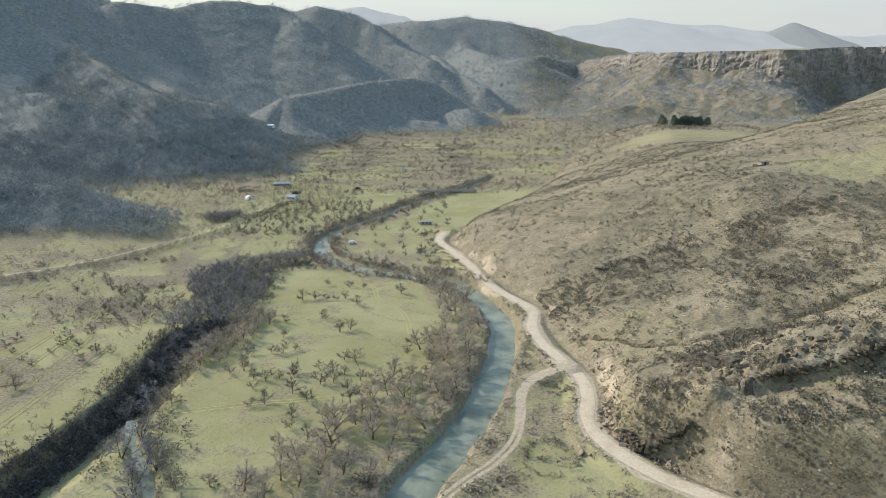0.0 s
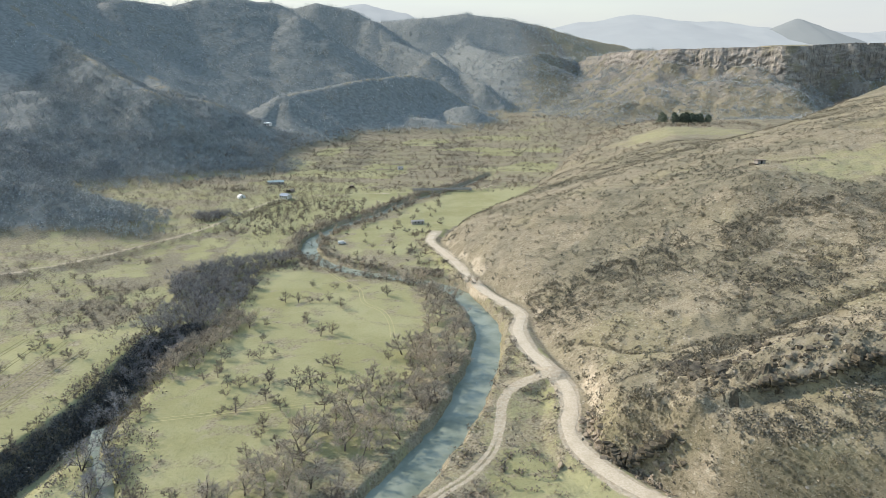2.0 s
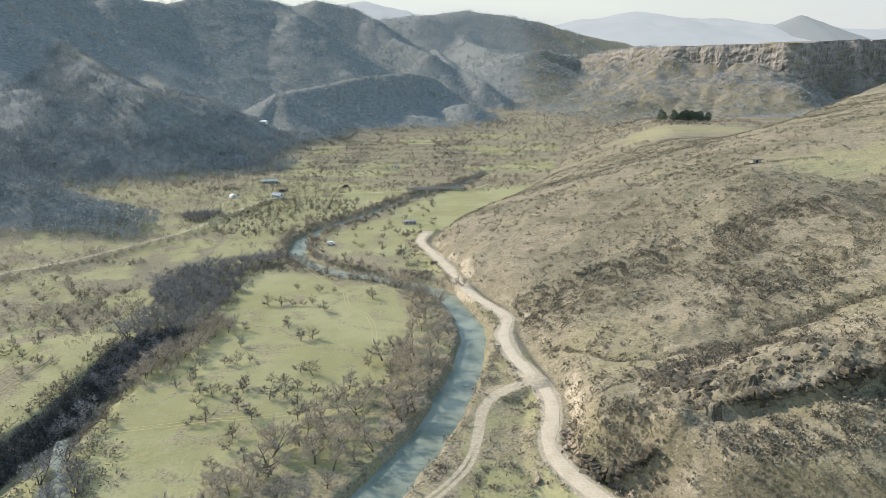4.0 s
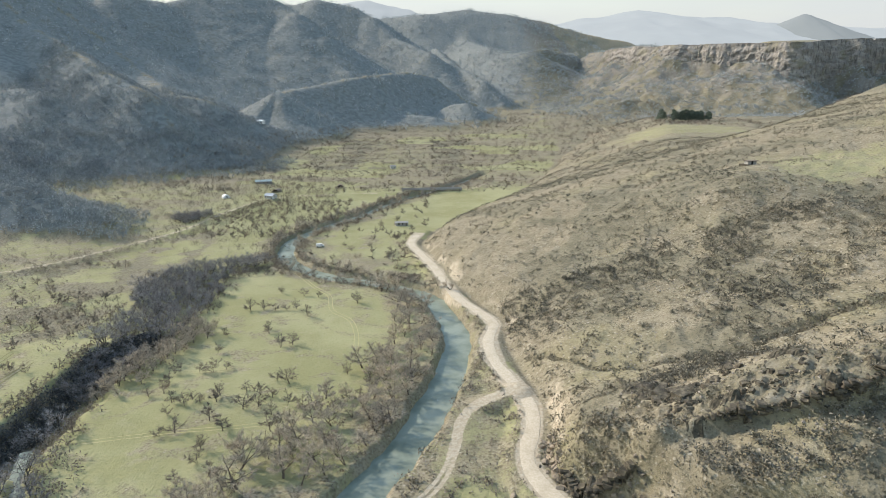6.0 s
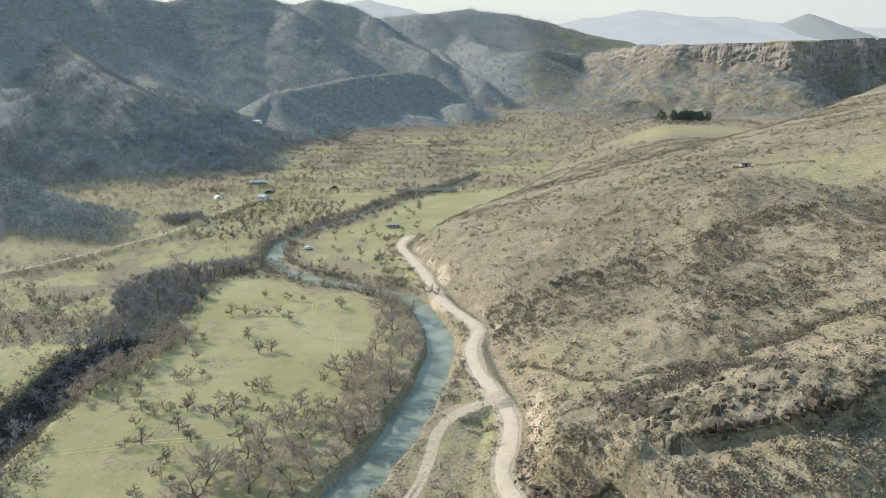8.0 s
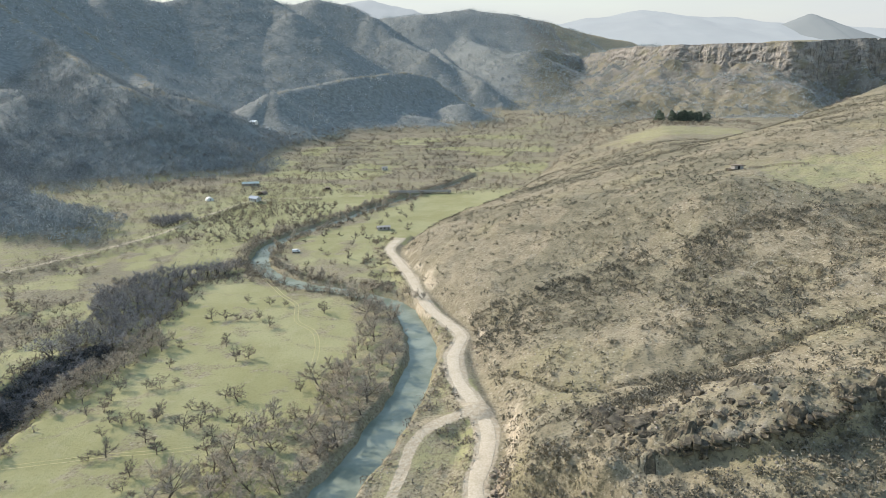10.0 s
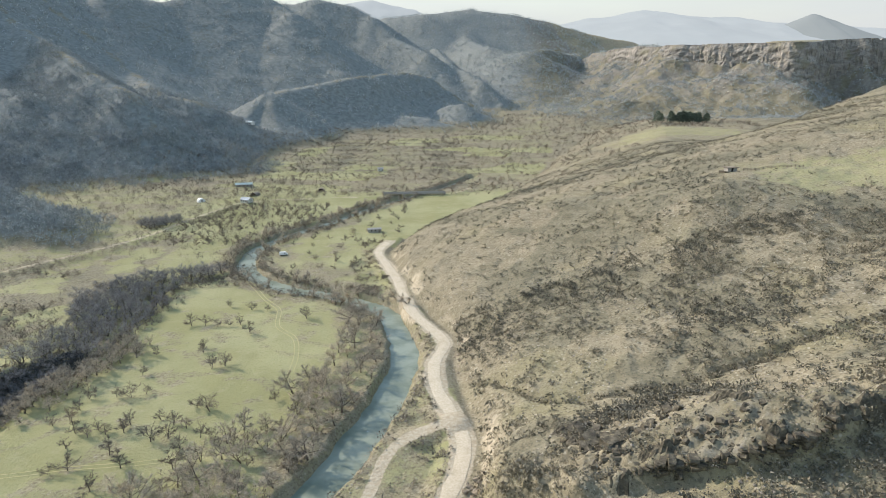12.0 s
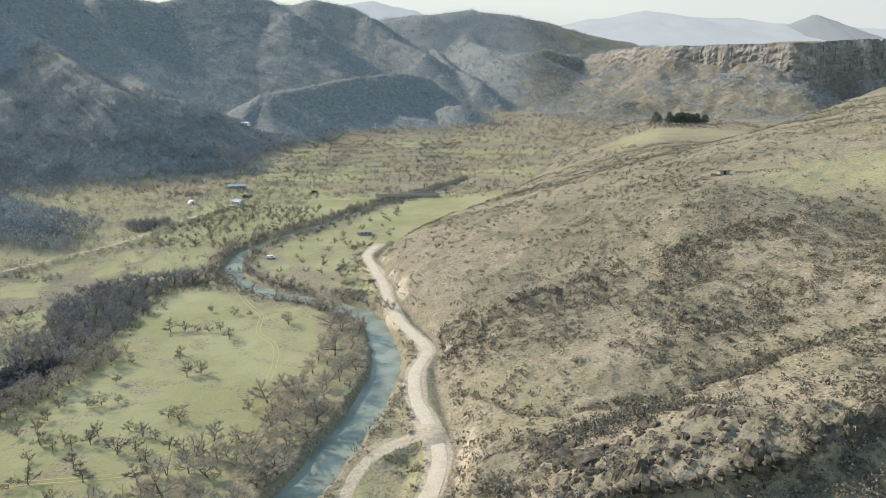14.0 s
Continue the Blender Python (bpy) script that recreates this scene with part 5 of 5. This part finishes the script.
def cliff_face():
    """The rock wall below the plateau's rim: broken buttresses and ledges from the scree up to the edge."""
    rim = smooth_line([(503, 1740), (509, 1600), (546, 1367), (600, 1312), (641, 1268), (685, 1222), (704, 1200), (720, 1192), (734, 1203), (750, 1224), (790, 1258), (850, 1264), (911, 1255), (1150, 1170), (1300, 1098)], 2.2)
    way = np.gradient(rim, axis=0)
    soft = np.ones(15) / 15
    way = np.stack([np.convolve(np.pad(way[:, k], 7, mode="edge"), soft, "valid") for k in (0, 1)], -1)
    way /= np.hypot(*way.T)[:, None]
    inward = np.stack([-way[:, 1], way[:, 0]], -1)
    offs = np.linspace(-50, 50, 126)
    line = rim[:, None] + inward[:, None] * offs[None, :, None]
    _, out = mesa(line[..., 0].ravel(), line[..., 1].ravel())
    at = offs[np.argmin(np.abs(out.reshape(len(rim), -1) + 3.0), axis=1)]
    at = np.convolve(np.pad(at, 3, mode="edge"), np.ones(7) / 7, "valid")
    edge = rim + inward * at[:, None]
    inner, outer = edge + inward * 9, edge - inward * 18
    top, low = raw_height(inner[:, 0], inner[:, 1]), raw_height(outer[:, 0], outer[:, 1])
    low = np.minimum(low, top - 10)
    run = np.arange(len(rim)) * 2.2
    rows = []
    for k in range(27):
        q = min(k / 25, 1.0)
        z = low - 4 + (top - low + 4) * q
        shelf = 13 * (1 - q) ** 0.8 + 2.5 + 0.9 * np.sin(6.283 * (3.0 * q + 0.9 * fbm(run, run * 0, 40, 3)))
        rough = 3.2 * (ridged(run, z * 0.3, 12, 3) - 0.1) + 2.2 * fbm(run, z * 1.2, 7, 3) + 4.5 * fbm(run + 300, z * 0.2, 40, 2)
        o = -6.0 * np.ones(len(run)) if k == 26 else shelf + rough * (0.35 + 0.65 * math.sin(math.pi * min(q + 0.15, 0.9)))
        z = z + 0.9 * fbm(run, z * 0 + 40.0 * q, 6, 2) * (k > 20)
        p = edge - inward * o[:, None]
        rows.append(np.stack([p[:, 0], p[:, 1], z + (0.4 if k >= 25 else 0.0)], -1))
    verts = np.stack(rows, 0)
    ob = new("cliff_face", sheet("cliff_face", verts.reshape(-1, 3), grid_faces(len(rows), len(rim)), cliff_material(), False))
    return tagged(ob, "grey layered basalt cliff below the plateau's rim", "cliff", kind="structure")


cliff_face()


# ------------------------------------------------------------------ buildings, bridge and van
def paint(name, colour, rough=0.7, metallic=0.0, wear=0.25, size=0.8):
    s = Shader(name, rough, 0.3)
    dull = tuple(0.72 * c + 0.02 for c in colour)
    s.colour(s.mix(s.math("MULTIPLY", s.band(s.noise(size, 4), 0.4, 0.75), wear * 3), colour, dull))
    s.bsdf.inputs["Metallic"].default_value = metallic
    return s.mat


WHITEWASH = paint("whitewashed_wall", (0.70, 0.68, 0.63), 0.9)
GREY_WALL = paint("grey_block_wall", (0.38, 0.36, 0.33), 0.9)
TIN_BLUE = paint("blue_grey_tin_roof", (0.27, 0.31, 0.35), 0.45, 0.3)
TIN_TEAL = paint("faded_teal_tin_roof", (0.30, 0.38, 0.38), 0.5, 0.2)
TIN_GREY = paint("grey_tin_roof", (0.28, 0.27, 0.26), 0.6, 0.1)
# near-black colour that stands for the shade inside openings
DARK = paint("dark_opening", (0.03, 0.03, 0.03), 0.8)
WOOD = paint("weathered_board", (0.21, 0.17, 0.13), 0.9)
CONCRETE = paint("stained_concrete", (0.36, 0.34, 0.31), 0.9)
FILM = paint("white_polytunnel_film", (0.80, 0.80, 0.78), 0.5)
VAN_WHITE = paint("white_vehicle_paint", (0.75, 0.75, 0.74), 0.35, wear=0.1)
RUBBER = paint("black_rubber", (0.03, 0.03, 0.03), 0.8)
PANE = paint("dark_window_glass", (0.03, 0.035, 0.04), 0.1, wear=0.0)


def box(bm, x0, x1, y0, y1, z0, z1):
    v = [bm.verts.new(p) for p in ((x0, y0, z0), (x1, y0, z0), (x1, y1, z0), (x0, y1, z0), (x0, y0, z1), (x1, y0, z1), (x1, y1, z1), (x0, y1, z1))]
    for f in ((0, 3, 2, 1), (4, 5, 6, 7), (0, 1, 5, 4), (1, 2, 6, 5), (2, 3, 7, 6), (3, 0, 4, 7)):
        bm.faces.new([v[i] for i in f])
    return v


def boxes(*sizes_):
    bm = bmesh.new()
    for s in sizes_:
        box(bm, *s)
    return bm


def gabled(long, deep, wall_h, rise):
    """Walls with gables, about the middle of the floor."""
    bm = bmesh.new()
    a, b = long / 2, deep / 2
    v = [bm.verts.new(p) for p in ((-a, -b, -0.6), (a, -b, -0.6), (a, b, -0.6), (-a, b, -0.6), (-a, -b, wall_h), (a, -b, wall_h), (a, b, wall_h), (-a, b, wall_h), (-a, 0, wall_h + rise), (a, 0, wall_h + rise))]
    for f in ((0, 1, 5, 4), (2, 3, 7, 6), (1, 2, 6, 9, 5), (3, 0, 4, 8, 7), (0, 3, 2, 1)):
        bm.faces.new([v[i] for i in f])
    return bm


def roof_slab(long, deep, wall_h, rise, side):
    bm = bmesh.new()
    a, b, t = long / 2 + 0.35, (deep / 2 + 0.4) * side, 0.14
    drop = rise * 0.4 / (deep / 2)
    pts = [(-a, 0, wall_h + rise + 0.03), (a, 0, wall_h + rise + 0.03), (a, b, wall_h - drop + 0.03), (-a, b, wall_h - drop + 0.03)]
    low, top = [bm.verts.new(p) for p in pts], [bm.verts.new((p[0], p[1], p[2] + t)) for p in pts]
    bm.faces.new(low)
    bm.faces.new(top[::-1])
    for i in range(4):
        bm.faces.new((low[i], low[(i + 1) % 4], top[(i + 1) % 4], top[i]))
    bmesh.ops.recalc_face_normals(bm, faces=bm.faces)
    return bm


def house(name, label, x, y, turn, long, deep, wall_h, rise, wall, roof, openings):
    base = thing(name, label, "house", (x, y, ground_z(x, y)), turn)
    part("wall", gabled(long, deep, wall_h, rise), wall, base)
    for side in (-1, 1):
        part("roof", roof_slab(long, deep, wall_h, rise, side), roof, base)
    for u in openings:
        frame_ = part("window", boxes((u - 0.5, u + 0.5, -deep / 2 - 0.06, -deep / 2 + 0.02, 0.9, 2.1)), WOOD, base)
        part("pane", boxes((u - 0.4, u + 0.4, -deep / 2 - 0.08, -deep / 2 - 0.061, 1.0, 2.0)), PANE, frame_)
    part("door", boxes((long / 2 - 1.6, long / 2 - 0.7, -deep / 2 - 0.06, -deep / 2 + 0.02, 0, 2.0)), WOOD, base)
    return base


house("farmhouse", "white farmhouse with a blue-grey tin roof beside the lane", -103.5, 530, -28, 8.5, 5.5, 2.6, 1.5, WHITEWASH, TIN_BLUE, (-3, -0.6, 1.6))
house("long_shed", "long low shed with a pale blue-green tin roof below the wood", -131, 612, 12, 15, 6, 2.4, 1.2, GREY_WALL, TIN_TEAL, (-4.0, 0.0, 3.5))
house("cottage", "small white block cottage among terraced fields", -14, 731, 10, 6, 4.5, 2.6, 1.1, WHITEWASH, TIN_GREY, (-1.6,))
house("hill_house", "white house with pale roof at the wood's edge", -207, 893, -20, 11, 7, 3.2, 1.6, WHITEWASH, FILM, (-3.5, 0, 2.5))
house("hill_shed", "low pale shed beside the hill house", -191, 905, -20, 6, 4.5, 2.2, 0.9, WHITEWASH, TIN_GREY, (-1.2,))
house("field_hut", "low grey hut with a flat tin roof near the river", 10, 431, 12, 8.5, 4.5, 2.2, 0.5, GREY_WALL, TIN_GREY, (-2.0, 0.5))


def half_barrel(r, long, closed):
    """A half-cylinder shell with thickness, lying along y."""
    bm = bmesh.new()
    n = 12
    rings_ = []
    for y in (-long / 2, long / 2):
        for rad in (r, r - 0.12):
            rings_.append([bm.verts.new((rad * math.cos(math.pi * k / n), y, rad * math.sin(math.pi * k / n) - 0.1)) for k in range(n + 1)])
    for a, b in ((0, 2), (3, 1), (1, 0), (2, 3)):
        for k in range(n):
            bm.faces.new((rings_[a][k], rings_[a][k + 1], rings_[b][k + 1], rings_[b][k]))
    if closed:
        bm.faces.new(rings_[0])
        bm.faces.new(rings_[2][::-1])
    bmesh.ops.recalc_face_normals(bm, faces=bm.faces)
    return bm


tunnel = thing("polytunnel", "small round-topped white polytunnel beside the wood", "greenhouse", (-142, 534, ground_z(-142, 534)), 35)
part("cover", half_barrel(3.0, 5.0, True), FILM, tunnel)
part("door", boxes((-0.6, 0.6, -2.56, -2.52, 0, 1.9)), TIN_GREY, tunnel)
for x, y, turn in ((-54.5, 590, 8), (-107.5, 567, -10)):
    barn = thing("barrel_shed", "half-round dark shed with an open front on the pasture", "shed", (x, y, ground_z(x, y)), turn, "barrel sheds")
    part("shell", half_barrel(3.0, 8.0, False), WOOD, barn)
    part("back_wall", boxes((-2.7, 2.7, 3.8, 3.9, -0.1, 1.4), (-1.8, 1.8, 3.8, 3.9, 1.41, 2.3)), DARK, barn)

bridge = thing("bridge", "long low concrete road bridge over the river", "bridge", (31, 566.5, 0), 6)
part("deck", boxes((-27, 27, -2.4, 2.4, 2.2, 2.9)), CONCRETE, bridge)
for sgn in (-1, 1):
    part("parapet", boxes((-27, 27, sgn * 2.3 - 0.12, sgn * 2.3 + 0.12, 2.9, 3.7)), CONCRETE, bridge)
for u in (-26, -9, 9, 26):
    part("pier", boxes((u - 0.6, u + 0.6, -2.0, 2.0, -4, 2.2)), CONCRETE, bridge)

van = thing("van", "white van parked on the river meadow", "van", (-34.8, 372.0, ground_z(-34.8, 372.0)), 15, "")
bm = boxes((-2.3, 1.3, -0.95, 0.95, 0.45, 2.0), (1.3, 2.2, -0.93, 0.93, 0.45, 1.15))
bmesh.ops.bevel(bm, geom=bm.edges[:], offset=0.12, segments=2, affect="EDGES")
part("body", bm, VAN_WHITE, van)
part("windscreen", boxes((1.3, 1.34, -0.8, 0.8, 1.2, 1.85)), PANE, van)
for sgn in (-1, 1):
    part("side_window", boxes((0.2, 1.0, sgn * 0.96 - 0.01, sgn * 0.96 + 0.01, 1.25, 1.8)), PANE, van)
    for u in (-1.5, 1.4):
        bm = bmesh.new()
        bmesh.ops.create_cone(bm, cap_ends=True, segments=16, radius1=0.36, radius2=0.36, depth=0.24, matrix=Matrix.Translation((u, sgn * 0.88, 0.36)) @ Matrix.Rotation(radians(90), 4, "X"))
        part("wheel", bm, RUBBER, van)

shelter = thing("hilltop_shelter", "flat-roofed stone shelter on the hill's brow", "shelter", (186, 320, ground_z(186, 320)), 8)
part("platform", boxes((-4.0, 4.0, -2.6, 2.6, -1.5, 0.3)), BASALT, shelter)
part("wall", boxes((-2.2, 2.2, -1.5, 1.5, 0.3, 1.9)), GREY_WALL, shelter)
part("roof", boxes((-3.0, 3.0, -2.1, 2.1, 1.9, 2.15)), WOOD, shelter)
part("door", boxes((-0.5, 0.5, -1.56, -1.51, 0.3, 1.8)), DARK, shelter)
fence = thing("hedge_fence", "dark post fence running from the hilltop shelter", "fence", (191, 318, 0), 0)
for n in range(16):
    x, y = 191 + 1.6 * n, 318 - 0.35 * n
    z = ground_z(x, y)
    part("post", boxes((x - 191 - 0.09, x - 191 + 0.09, y - 318 - 0.09, y - 318 + 0.09, z - 0.4, z + 1.2)), WOOD, fence)
    if n < 15:
        z2 = ground_z(x + 1.6, y - 0.35)
        for h in (0.5, 1.0):
            bm = bmesh.new()
            v = [bm.verts.new(p) for p in ((x - 191, y - 318 - 0.12, z + h), (x - 189.4, y - 318.35 - 0.12, z2 + h), (x - 189.4, y - 318.35 - 0.12, z2 + h + 0.14), (x - 191, y - 318 - 0.12, z + h + 0.14))]
            w = [bm.verts.new((p.co.x, p.co.y + 0.05, p.co.z)) for p in v]
            bm.faces.new(v)
            bm.faces.new(w[::-1])
            for i in range(4):
                bm.faces.new((v[i], w[i], w[(i + 1) % 4], v[(i + 1) % 4]))
            part("rail", bm, WOOD, fence)

# ------------------------------------------------------------------ pine grove
PINE = stuff_material("pine_needles", (0.085, 0.115, 0.085), (0.125, 0.155, 0.115), (0.165, 0.195, 0.145))


def pine_mesh(seed, height):
    rnd = np.random.RandomState(seed)
    n = 420
    h = rnd.uniform(0.18, 1.0, n) ** 0.9
    reach = height * 0.36 * (1 - h) ** 0.45 * rnd.uniform(0.5, 1.1, n) + 0.3
    a = rnd.uniform(0, 6.283, n)
    c = np.stack([reach * np.cos(a), reach * np.sin(a), h * height], -1)
    t = rnd.normal(0, 1, (n, 3, 3))
    v = c[:, None] + t * height * 0.045
    return mesh_of("crown", v.reshape(-1, 3).tolist(), np.arange(3 * n).reshape(-1, 3).tolist(), PINE)


pines = []
for k in range(4):
    ob = thing("pine_tree", "dark green pine in a grove at the meadow's end", "tree", group="pines of the grove")
    vs, fs = [], []
    limb(vs, fs, Vector((0, 0, -0.5)), Vector((0, 0, 12)), 0.3, 0.05, 6)
    hang("trunk", mesh_of("trunk", vs, fs, BARK_GREY), None, ob)
    hang("crown", pine_mesh(k, 13), None, ob)
    pines.append(ob)
rnd_p = random.Random(9)
plant(pines, [(342, 866), (349, 872)] + [(361 + 2.4 * k + rnd_p.uniform(-2, 2), 866 + rnd_p.uniform(-6, 8)) for k in range(21)], 0.85, 1.25, 8)
